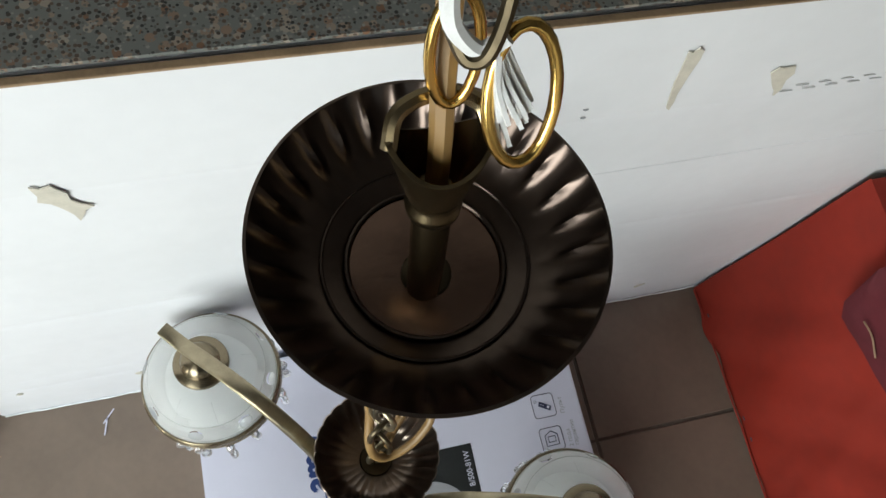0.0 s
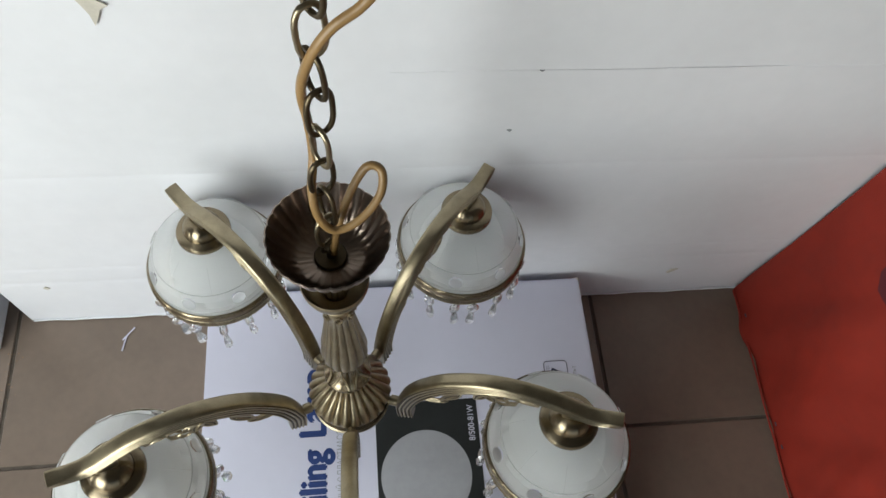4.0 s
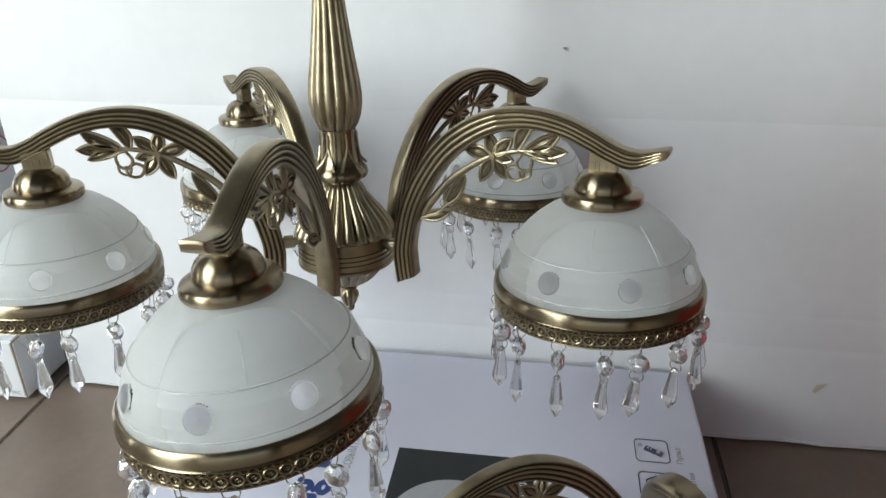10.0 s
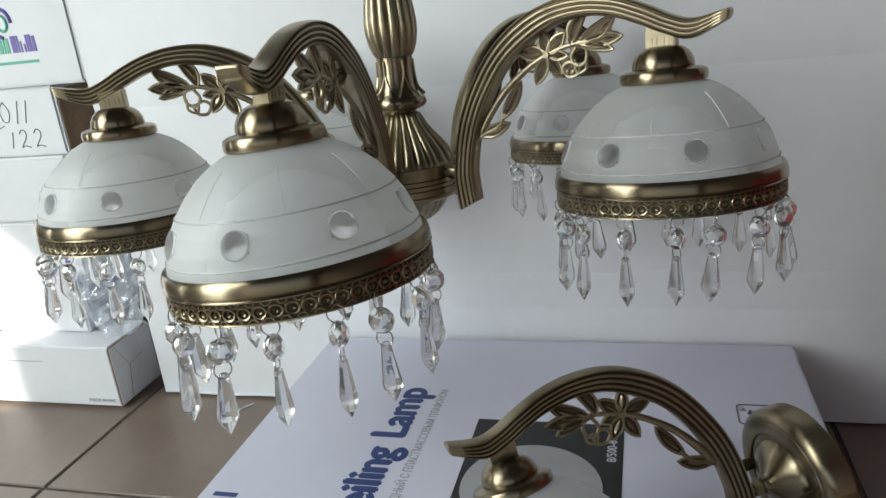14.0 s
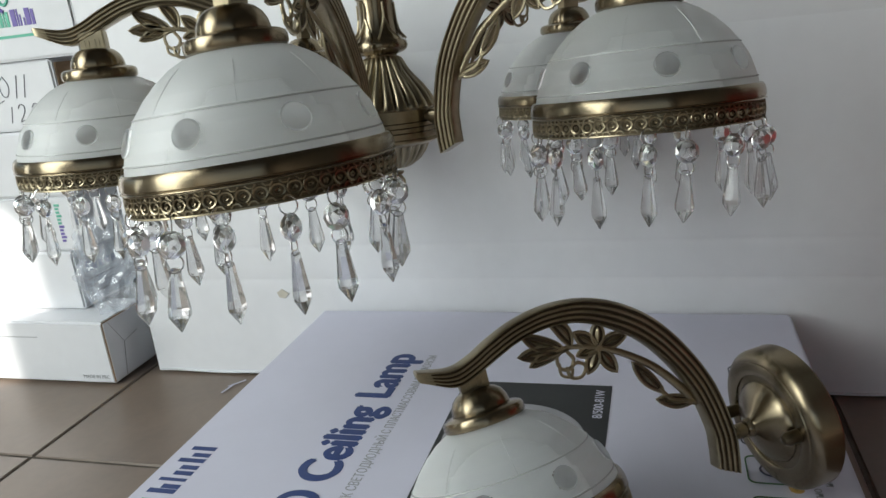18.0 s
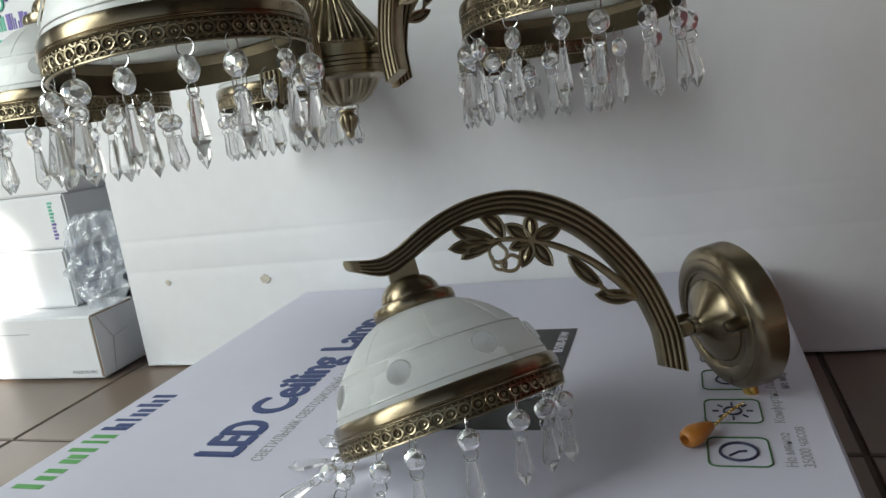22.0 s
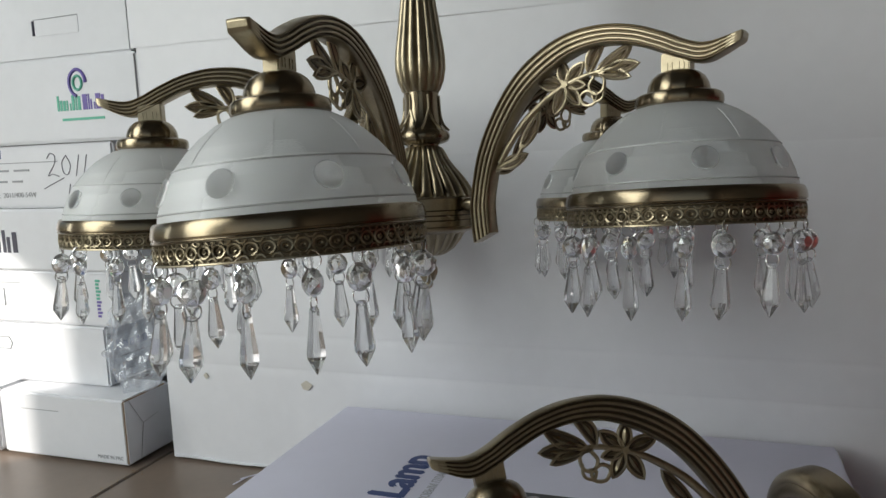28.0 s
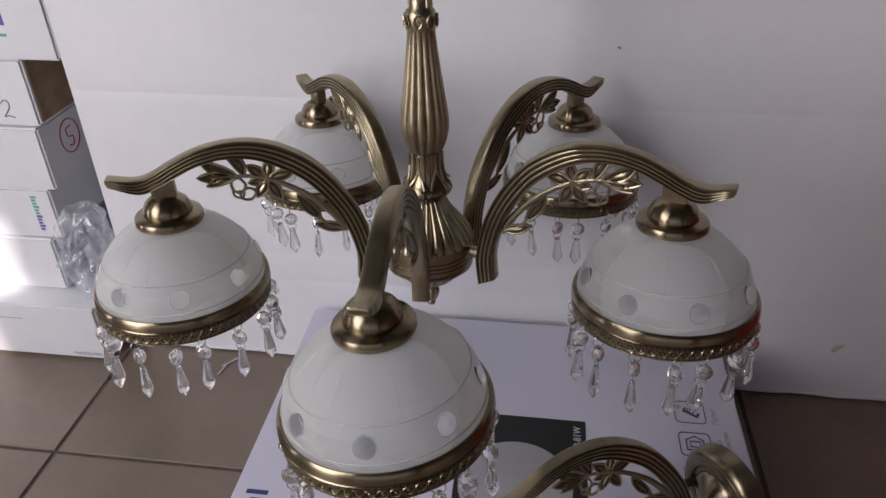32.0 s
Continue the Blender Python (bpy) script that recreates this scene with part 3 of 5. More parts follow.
def lamp_carton():
    t = thing("lamp_carton", "flat white printed ceiling lamp carton lying on the tiles", "carton")
    body = part("body", box_mesh("body", BX0, BX1, BY0, BY1, 0.003, BZ, CARD, 0.0025), t)
    part("lid_edge", box_mesh("lid_edge", BX1 - 0.0008, BX1 + 0.0012, BY0 + 0.004, BY1 - 0.002, 0.008, 0.1, KRAFT, 0.0005), t, "worn brown side edge")
    part("tape", box_mesh("tape", BX1 - 0.006, BX1 + 0.002, BY1 - 0.03, BY1 + 0.003, 0.05, 0.1, TAPE, 0.0008), t, "brown tape over the rear corner")
    z = BZ + 0.0001
    up = pose(0, 0, 0, 0, 0, 90)

    def put(me, x, y, name="print", label=""):
        return part(name, me, t, label, Matrix.Translation((x, y, z)) @ up)

    for word, y, w in (("LED", -0.437, 0.057), ("Ceiling", -0.368, 0.121), ("Lamp", -0.231, 0.096)):
        put(bold_text("print", word, 0.05, NAVY, 0.0021, w), -0.0405, y, "lettering", "bold navy lettering")
    put(text_mesh("print", "СВЕТИЛЬНИК СВЕТОДИОДНЫЙ С ПЛАСТМАССОВЫМ ПЛАФОНОМ", 0.0125, GREYINK, 0, width=0.304), -0.0165, -0.441, "lettering", "small grey lettering")
    # maker's name as plain bars in its colours: six green, five navy
    y = -0.487
    for w, h, m in ((0.017, 0.026, GREEN), (0.009, 0.018, GREEN), (0.013, 0.018, GREEN), (0.009, 0.026, GREEN), (0.004, 0.026, GREEN), (0.009, 0.024, GREEN),
                    (0.012, 0.026, NAVY), (0.004, 0.026, NAVY), (0.014, 0.018, NAVY), (0.014, 0.026, NAVY), (0.009, 0.024, NAVY)):
        b = Build()
        k = min(w, 0.0056)
        cube(b, -0.167 - h, -0.167, y, y + k, z, z + 0.0002)
        if w > 2 * k:
            cube(b, -0.167 - 0.017, -0.167, y + w - k, y + w, z, z + 0.0002)
        part("name_bar", b.done("name_bar", m, 0), t, "green printed bar" if m is GREEN else "navy printed bar")
        y += w + 0.0045
    # black picture panel
    part("picture_panel", flat("picture_panel", rect(0.028, 0.171, -0.392, -0.191), z, BLACKINK), t, "black printed panel")
    n = 48
    part("lamp_picture", flat("lamp_picture", [(0.094 + 0.0615 * math.cos(2 * math.pi * i / n), -0.293 + 0.0615 * math.sin(2 * math.pi * i / n)) for i in range(n)], z + 0.0004, LAMPPRINT), t, "grey printed lamp disc")
    part("lettering", text_mesh("print", "8/500-81W", 0.012, CARD, 0.0001, width=0.05), t, "white model lettering", Matrix.Translation((0.165, -0.25, z + 0.0003)) @ up)
    part("lettering", text_mesh("print", "LED", 0.016, CARD, 0.0002), t, "white lettering", Matrix.Translation((0.06, -0.384, z + 0.0003)) @ up)
    # six icons
    ys = (-0.161, -0.211, -0.261, -0.3115, -0.3625, -0.4165)
    words = ("Пульт", "2 года\nгарантии", "Экономия", "Лампа\nне мерцает", "Комфортно", "Не менее\n35000 часов")
    for k, (yy, w) in enumerate(zip(ys, words)):
        r, hh = 0.005, 0.0172
        out = []
        for cx, cy, a0 in ((hh - r, hh - r, 0), (-hh + r, hh - r, 90), (-hh + r, -hh + r, 180), (hh - r, -hh + r, 270)):
            for j in range(5):
                a = radians(a0 + j * 22.5)
                out.append((0.2935 + cx + r * math.cos(a), yy + cy + r * math.sin(a), z + 0.0002))
        icon = part("icon", Build().add(*tube(out, 0.0006, 5, True)).done("icon", DARKGREEN if k > 2 else PEN), t, "rounded outlined symbol")
        zz = z + 0.0002

        def ink(v, f):
            part("symbol", Build().add(v, f).done("symbol", SYMBOL), icon)

        if k == 0:
            for d in (-0.0021, 0.0, 0.0021):
                ink(*tube([(0.2865 + 0.45 * d, yy + 0.004 + d, zz), (0.3035 + 0.45 * d, yy - 0.0055 + d, zz)], 0.0014, 5))
            for cx, cy, r in ((0.2995, -0.0032, 0.0021), (0.2925, 0.0008, 0.0008), (0.2895, 0.0024, 0.0008)):
                part("symbol", flat("symbol", [(cx + r * math.cos(a * 0.524), yy + cy + r * math.sin(a * 0.524)) for a in range(12)], zz + 0.0017, CARD), icon)
            for r in (0.0028, 0.0045, 0.0062):
                ink(*tube([(0.286 - r * math.cos(a * 0.3 - 0.2), yy + 0.006 + r * math.sin(a * 0.3 - 0.2), zz) for a in range(5)], 0.0003, 4))
        elif k == 1:
            ink(*tube([(0.2835, yy - 0.009, zz), (0.303, yy - 0.009, zz), (0.303, yy + 0.006, zz), (0.2935, yy + 0.012, zz), (0.2835, yy + 0.006, zz)], 0.0008, 5, True))
            ink(*tube([(0.288, yy - 0.004, zz), (0.299, yy - 0.004, zz), (0.299, yy + 0.004, zz), (0.288, yy + 0.004, zz)], 0.0008, 5, True))
        elif k == 2:
            ink(*tube([(0.287, yy - 0.006, zz), (0.3, yy - 0.006, zz), (0.3, yy + 0.007, zz)], 0.0009, 5))
        elif k == 3:
            ink(*tube([(0.2935 + 0.008 * math.cos(a * 0.5), yy + 0.008 * math.sin(a * 0.5), zz) for a in range(12)], 0.0008, 5, True))
        elif k == 4:
            ink(*tube([(0.2935 + 0.0055 * math.cos(a * 0.45), yy + 0.0055 * math.sin(a * 0.45), zz) for a in range(14)], 0.0008, 5, True))
            for a in range(8):
                ca, sa = math.cos(a * math.pi / 4), math.sin(a * math.pi / 4)
                ink(*tube([(0.2935 + 0.0085 * ca, yy + 0.0085 * sa, zz), (0.2935 + 0.0125 * ca, yy + 0.0125 * sa, zz)], 0.0007, 5))
        else:
            ink(*tube([(0.2935 + 0.0105 * math.cos(a * 0.314), yy + 0.0105 * math.sin(a * 0.314), zz) for a in range(20)], 0.001, 5, True))
            ink(*tube([(0.298, yy + 0.001, zz), (0.2935, yy, zz), (0.288, yy - 0.005, zz)], 0.0008, 5))
        part("lettering", text_mesh("print", w, 0.0088, GREYINK), t, "small grey lettering", Matrix.Translation((0.3235, yy - 0.016, z)) @ up)
    return t


lamp_carton()


# ---- stack of cartons beside the large ones ----
def carton(label, x0, x1, y0, y1, z0, z1, mat=CARDSIDE, side=None):
    t = thing("carton", label, "carton", "stacked cartons")
    part("body", box_mesh("body", x0, x1, y0, y1, z0, z1, mat, 0.003), t)
    if side:
        part("end_face", box_mesh("end_face", x1 - 0.001, x1 + 0.002, y0 + 0.006, y1 - 0.006, z0 + 0.005, z1 - 0.005, side, 0.0006), t, "darker end face")
    return t


FRONT = pose(0, 0, 0, 90)


def on_front(t, me, x, z, y, name="lettering", label=""):
    return part(name, me, t, label, Matrix.Translation((x, y - 0.0004, z)) @ FRONT)


def bars(t, x, z, y, rows, mat, label):
    for w, h, dx in rows:
        b = Build()
        k = 0.14 * h
        if h > 0.012 and w > 3 * k:
            cube(b, x + dx, x + dx + 1.3 * k, y - 0.0006, y + 0.001, z, z + h)
            cube(b, x + dx + w - 1.3 * k, x + dx + w, y - 0.0006, y + 0.001, z, z + 0.7 * h)
        else:
            cube(b, x + dx, x + dx + w, y - 0.0006, y + 0.001, z, z + h)
        part("name_bar", b.done("name_bar", mat, 0), t, label)


cA = carton("white carton with a cut hand hole, on top of the stack", -1.06, -0.5025, 0.0, 0.028, 0.5705, 0.80)
b = Build()
cube(b, -0.668, -0.588, -0.0008, 0.004, 0.603, 0.625)
part("hand_hole", b.done("hand_hole", CARDSIDE, 0), cA, "cut and pushed-in hand hole")
# solid dark bar painted in for the shadow inside the slit
part("hole_slit_shadow", Build().add(*tube([(-0.668, -0.0006, 0.604), (-0.668, -0.0006, 0.624)], 0.0022, 6)).done("slit_shadow", PEN), cA, "dark bar for the shadow in the slit")
part("crease", Build().add(*tube([(-0.668, -0.0006, 0.6255), (-0.588, -0.0006, 0.6265)], 0.0006, 6)).done("crease", GREYINK), cA)
cB = carton("white carton with a green and violet printed mark", -1.06, -0.4955, -0.002, 0.3, 0.4545, 0.57)
bars(cB, -0.638, 0.498, -0.002, ((0.009, 0.021, 0), (0.005, 0.014, 0.0105), (0.008, 0.014, 0.017), (0.005, 0.021, 0.0265), (0.0025, 0.021, 0.033), (0.005, 0.019, 0.037)), TEAL, "teal printed bar")
bars(cB, -0.638, 0.498, -0.002, ((0.008, 0.021, 0.046), (0.0025, 0.021, 0.0555), (0.008, 0.014, 0.0595), (0.008, 0.021, 0.069), (0.005, 0.019, 0.0785)), PURPLE, "violet printed bar")
bars(cB, -0.631, 0.484, -0.002, ((0.075, 0.0036, 0),), TEAL, "thin teal printed bar")
ring = [(-0.598 + 0.0145 * math.cos(a * 0.25), -0.0026, 0.535 + 0.018 * math.sin(a * 0.25)) for a in range(0, 19)]
part("round_mark", Build().add(*tube(ring, 0.0024, 6)).done("round_mark", PURPLE), cB, "round violet and green mark")
part("round_mark", Build().add(*tube([(-0.598 + 0.0075 * math.cos(a * 0.35), -0.0026, 0.535 + 0.0095 * math.sin(a * 0.35)) for a in range(18)], 0.002, 6, True)).done("round_mark", TEAL), cB)
cC = carton("white labelled carton with handwritten numbers and a torn brown end", -1.06, -0.555, 0.004, 0.3, 0.362, 0.4535, CARDSIDE, KRAFT)



def pen(t, x, z, y, strokes, k):
    """Handwritten digits as pen strokes."""
    for ch, dx in strokes:
        pts = {"2": [(0, 0.8), (0.2, 1), (0.45, 0.9), (0.4, 0.55), (0.0, 0.05), (0.25, 0.1), (0.6, 0.0)], "0": [(0.3, 0.9), (0.05, 0.6), (0.1, 0.15), (0.35, 0.1), (0.5, 0.5), (0.3, 0.9)],
               "1": [(0.3, 0.9), (0.05, 0.0)], "6": [(0.4, 1), (0.1, 0.6), (0.05, 0.2), (0.3, 0.0), (0.5, 0.25), (0.3, 0.45), (0.08, 0.25)], "/": [(1.3, 0.5), (0, 0)]}[ch]
        part("handwriting", Build().add(*tube(spline([(x + dx + a * k, y - 0.0004, z + c * k) for a, c in pts], 5), 0.0007, 5)).done("handwriting", BIRO), t, "pen-written digit")


pen(cC, -0.675, 0.407, 0.004, (("2", 0), ("0", 0.026), ("1", 0.05), ("1", 0.064)), 0.033)
pen(cC, -0.643, 0.374, 0.004, (("1", 0), ("2", 0.017), ("2", 0.041)), 0.024)
pen(cC, -0.685, 0.39, 0.004, (("/", 0),), 0.03)
on_front(cC, text_mesh("print", "артикул:  2011/400-54W", 0.0105, GREYINK), -0.815, 0.378, 0.004, "lettering", "small printed lettering")
on_front(cC, text_mesh("print", "ТИКИ", 0.017, NAVY, 0.0003), -0.81, 0.436, 0.004, "lettering", "navy lettering")
bars(cC, -0.806, 0.428, 0.004, ((0.15, 0.0012, 0),), GREYINK, "thin printed rule")
bars(cC, -0.806, 0.4, 0.004, ((0.05, 0.003, 0), (0.02, 0.003, 0.06)), GREYINK, "small printed line")
bars(cC, -0.806, 0.416, 0.004, ((0.055, 0.003, 0), (0.03, 0.003, 0.065)), GREYINK, "small printed line")
cD = carton("white carton with a dark printed name", -1.06, -0.56, -0.002, 0.3, 0.269, 0.361)
bars(cD, -0.822, 0.296, -0.002, ((0.014, 0.034, 0), (0.005, 0.034, 0.019), (0.015, 0.025, 0.029), (0.015, 0.034, 0.049), (0.009, 0.031, 0.069)), PEN, "dark printed bar")
RED = material("red_marker", (0.5, 0.03, 0.05), 0.5)
part("marker_ring", Build().add(*tube([(-0.5595, 0.06 + 0.022 * math.cos(a * 0.3491), 0.325 + 0.024 * math.sin(a * 0.3491)) for a in range(18)], 0.0009, 5, True)).done("marker_ring", RED), cD, "red marker ring")
part("marker_digit", Build().add(*tube(spline([(-0.5595, 0.066, 0.338), (-0.5595, 0.055, 0.336), (-0.5595, 0.056, 0.325), (-0.5595, 0.066, 0.322), (-0.5595, 0.064, 0.311), (-0.5595, 0.054, 0.312)], 5), 0.0009, 5)).done("marker_digit", RED), cD, "red marker digit")
cE = carton("white carton with small outlined symbols", -1.06, -0.575, 0.0, 0.3, 0.1885, 0.268)
for x in (-0.826, -0.795):
    o = [(x + a, -0.0006, 0.228 + c) for a, c in ((-0.011, -0.013), (0.011, -0.013), (0.011, 0.013), (-0.011, 0.013))]
    part("symbol", Build().add(*tube(o, 0.0006, 5, True)).done("symbol", GREYINK), cE, "small square outline")
bars(cE, -0.84, 0.25, 0.0, ((0.09, 0.001, 0),), GREYINK, "thin printed rule")
for i in range(11):
    bars(cE, -0.606, 0.254 - 0.0052 * i, 0.0, ((0.006 if i % 3 else 0.0085, 0.0034, 0),), TEAL if i < 6 else PURPLE, "small printed bar")
cF = carton("white carton with a blue-grey printed end", -1.06, -0.594, -0.004, 0.3, 0.099, 0.1875)
part("end_print", box_mesh("end_print", -0.596, -0.5925, 0.006, 0.28, 0.104, 0.183, material("blue_grey_print", (0.3, 0.34, 0.42), 0.5, 0, 0.1, 20), 0.0005), cF, "blue-grey printed end")
for i, (w, h) in enumerate(((0.012, 0.016), (0.009, 0.011), (0.009, 0.011), (0.01, 0.011), (0.009, 0.011))):
    b = Build()
    cube(b, -0.5935, -0.592, 0.014 + 0.0135 * i, 0.014 + 0.0135 * i + w, 0.15, 0.15 + h)
    part("name_bar", b.done("name_bar", NAVY, 0), cF, "navy printed bar")
for i in range(3):
    b = Build()
    cube(b, -0.5935, -0.592, 0.014, 0.07 - 0.012 * i, 0.138 - 0.011 * i, 0.1395 - 0.011 * i)
    part("name_bar", b.done("name_bar", PEN, 0), cF, "thin printed line")
o = [(-0.812 + a, -0.0046, 0.157 + c) for a, c in ((0, -0.009), (0.032, -0.009), (0.037, 0), (0.032, 0.009), (0, 0.009))]
part("hand_hole", Build().add(*tube(o, 0.0007, 5, True)).done("hand_hole", GREYINK), cF, "pressed hand hole")
cG = carton("low white carton on the tiles with a taped end", -0.752, -0.5215, -0.064, 0.03, 0.003, 0.0975)
cG.location = (-0.010, 0.016, 0)
on_front(cG, text_mesh("print", "MADE IN PRC", 0.0075, GREYINK), -0.575, 0.011, -0.064, "lettering", "small grey lettering")
bars(cG, -0.71, 0.073, -0.064, ((0.07, 0.0008, 0),), GREYINK, "thin printed rule")
flapE = [[(-0.5205, -0.055, 0.0955), (-0.5205, -0.03, 0.055), (-0.5205, 0.0, 0.06)], [(-0.5205, -0.03, 0.055), (-0.5205, -0.04, 0.006)]]
# flap folds drawn as grey lines, their shadow put into the colour
for q in flapE:
    part("flap_seam_shadow", Build().add(*tube(q, 0.0005, 5)).done("flap_seam_shadow", FAINTGREY), cG, "grey line for the shadow of a flap fold")
edge = [(-0.5222, -0.0635, 0.006), (-0.5222, -0.0635, 0.0955), (-0.5222, 0.02, 0.0962)]
part("worn_edge", Build().add(*tube(edge, 0.0011, 5)).done("worn_edge", KRAFT), cG, "worn brown edge")
cH = carton("white carton with small printed lines on the tiles", -1.08, -0.768, -0.05, 0.2, 0.003, 0.0985)
bars(cH, -0.86, 0.06, -0.05, ((0.05, 0.0025, 0), (0.035, 0.0025, -0.06)), GREYINK, "small printed line")
bars(cH, -0.86, 0.045, -0.05, ((0.06, 0.0025, 0),), GREYINK, "small printed line")


def plastic_bag():
    v, f = [], []
    nu, nv = 72, 56
    for j in range(nv + 1):
        for i in range(nu):
            a, s = 2 * math.pi * i / nu, j / nv
            w = (0.35 + 0.65 * math.sin(math.pi * (0.12 + 0.76 * s)))
            p = (math.cos(a), math.sin(a), s * 3)
            c = 1 + 0.5 * (noise.noise((p[0] * 2.5, p[1] * 2.5, p[2] * 2)) + 0.6 * abs(noise.noise((p[0] * 3, p[1] * 3, p[2] * 2.6 + 4))))
            v.append((-0.545 + 0.036 * w * c * p[0], 0.012 + 0.03 * w * c * p[1] - 0.012 * (1 - s), 0.0995 + 0.135 * s))
    for j in range(nv):
        for i in range(nu):
            f.append((j * nu + i, j * nu + (i + 1) % nu, (j + 1) * nu + (i + 1) % nu, (j + 1) * nu + i))
    f.append(tuple(reversed(range(nu))))
    t = thing("plastic_bag", "crumpled clear plastic bag between the cartons", "plastic bag", me=mesh("plastic_bag", v, f, FILM, None, 28))
    t.visible_shadow = False


plastic_bag()
for a, c, r in ((-0.352, -0.045, -12), (-0.347, -0.03, -40)):
    thing("paper_shred", "small white paper shred on the tiles", "paper shred", "paper shreds", m=pose(a, c, 0.0015, 0, 0, r), me=box_mesh("paper_shred", -0.001, 0.0012, -0.013, 0.013, 0, 0.001, CARD, 0.0003))


def crumbs():
    """Grit along the tile joint before the cartons."""
    rng = random.Random(5)
    b = Build()
    for k in range(34):
        x = -0.514 + 0.006 * rng.gauss(0, 1)
        y = -0.14 + 0.11 * rng.random()
        r = 0.0006 + 0.0011 * rng.random() ** 2
        b.add([(x + r * rng.uniform(0.6, 1.2) * math.cos(q * 1.2566), y + r * rng.uniform(0.6, 1.2) * math.sin(q * 1.2566), 0.0002) for q in range(5)] + [(x, y, 0.0002 + r)], [(q, (q + 1) % 5, 5) for q in range(5)])
    thing("grit", "small brown crumbs of dirt along a tile joint", "grit", kind="stuff", me=b.done("grit", KRAFT, 0))


crumbs()


# ---- chandelier and wall lamp: shared meshes ----
ARM_OUT = [(0, 0), (-0.0018, 0.0125), (-0.0026, 0.0308), (0.0045, 0.067), (0.0182, 0.0968), (0.0372, 0.1228), (0.0598, 0.1402), (0.0842, 0.1498), (0.1095, 0.1518), (0.1322, 0.1482), (0.1522, 0.1408), (0.1686, 0.133), (0.182, 0.1302), (0.202, 0.1342)]
ARM_IN = [(0.0165, 0.0085), (0.0152, 0.0216), (0.0152, 0.036), (0.0215, 0.0625), (0.033, 0.0865), (0.0492, 0.1085), (0.0692, 0.1242), (0.089, 0.1342), (0.1102, 0.1374), (0.1303, 0.1348), (0.1468, 0.1288), (0.1625, 0.122), (0.1795, 0.1176), (0.2008, 0.127)]


def arm_mesh():
    """Curved cast arm with lengthwise ribs; local x outwards, z up, y across."""
    o = spline([(a, 0, c) for a, c in ARM_OUT], 5)
    i = spline([(a, 0, c) for a, c in ARM_IN], 5)
    hw, g = 0.0068, 0.0015
    sec = []                      # closed section: share from outer to inner edge, y, groove
    crown = [(q / 4, 0) for q in range(-4, 5)]
    flank = [q for c in (0.17, 0.39, 0.61, 0.83) for q in ((c - 0.085, 0), (c - 0.05, 0.35), (c - 0.02, 1), (c + 0.02, 1), (c + 0.05, 0.35), (c + 0.085, 0))]
    sec += [(0.04 * d + 0.05 * abs(y) ** 3, y * hw * 0.93, 0) for y, d in crown]
    sec += [(t, hw - g * d, d) for t, d in flank]
    sec += [(1 - 0.04 * d - 0.05 * abs(y) ** 3, y * hw * 0.93, 0) for y, d in reversed(crown)]
    sec += [(t, -hw + g * d, d) for t, d in reversed(flank)]
    n = len(sec)
    v, f, mi = [], [], []
    rows = [(a, c, 1.0 if k < len(o) - 4 else (0.7, 0.3, 0.0, 0.0)[k - len(o) + 4]) for k, (a, c) in enumerate(zip(o, i))]
    a, c, _ = rows[-1]
    for sh, out in ((0.12, 0.0009), (0.3, 0.0014)):        # rounded end, without ribs
        way = (o[-1] - o[-2]).normalized() * out
        rows.append((a.lerp(c, sh) + way, c.lerp(a, sh) + way, -sh))
    for a, c, rib in rows:
        for t, y, d in sec:
            p = a.lerp(c, t)
            flat = math.copysign(hw, y) if d and rib < 1 else y
            y = (y * rib + flat * (1 - rib) if d else y) if rib >= 0 else flat * (1 + rib * 0.6)
            v.append((p.x, y, p.z))
    for r in range(len(rows) - 1):
        for k in range(n):
            k2 = (k + 1) % n
            f.append((r * n + k, (r + 1) * n + k, (r + 1) * n + k2, r * n + k2))
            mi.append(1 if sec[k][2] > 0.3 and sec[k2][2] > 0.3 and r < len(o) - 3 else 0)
    f.append(tuple(reversed(range(n))))
    f.append(tuple(range((len(rows) - 1) * n, len(rows) * n)))
    mi += [0, 0]
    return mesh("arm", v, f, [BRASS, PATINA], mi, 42)


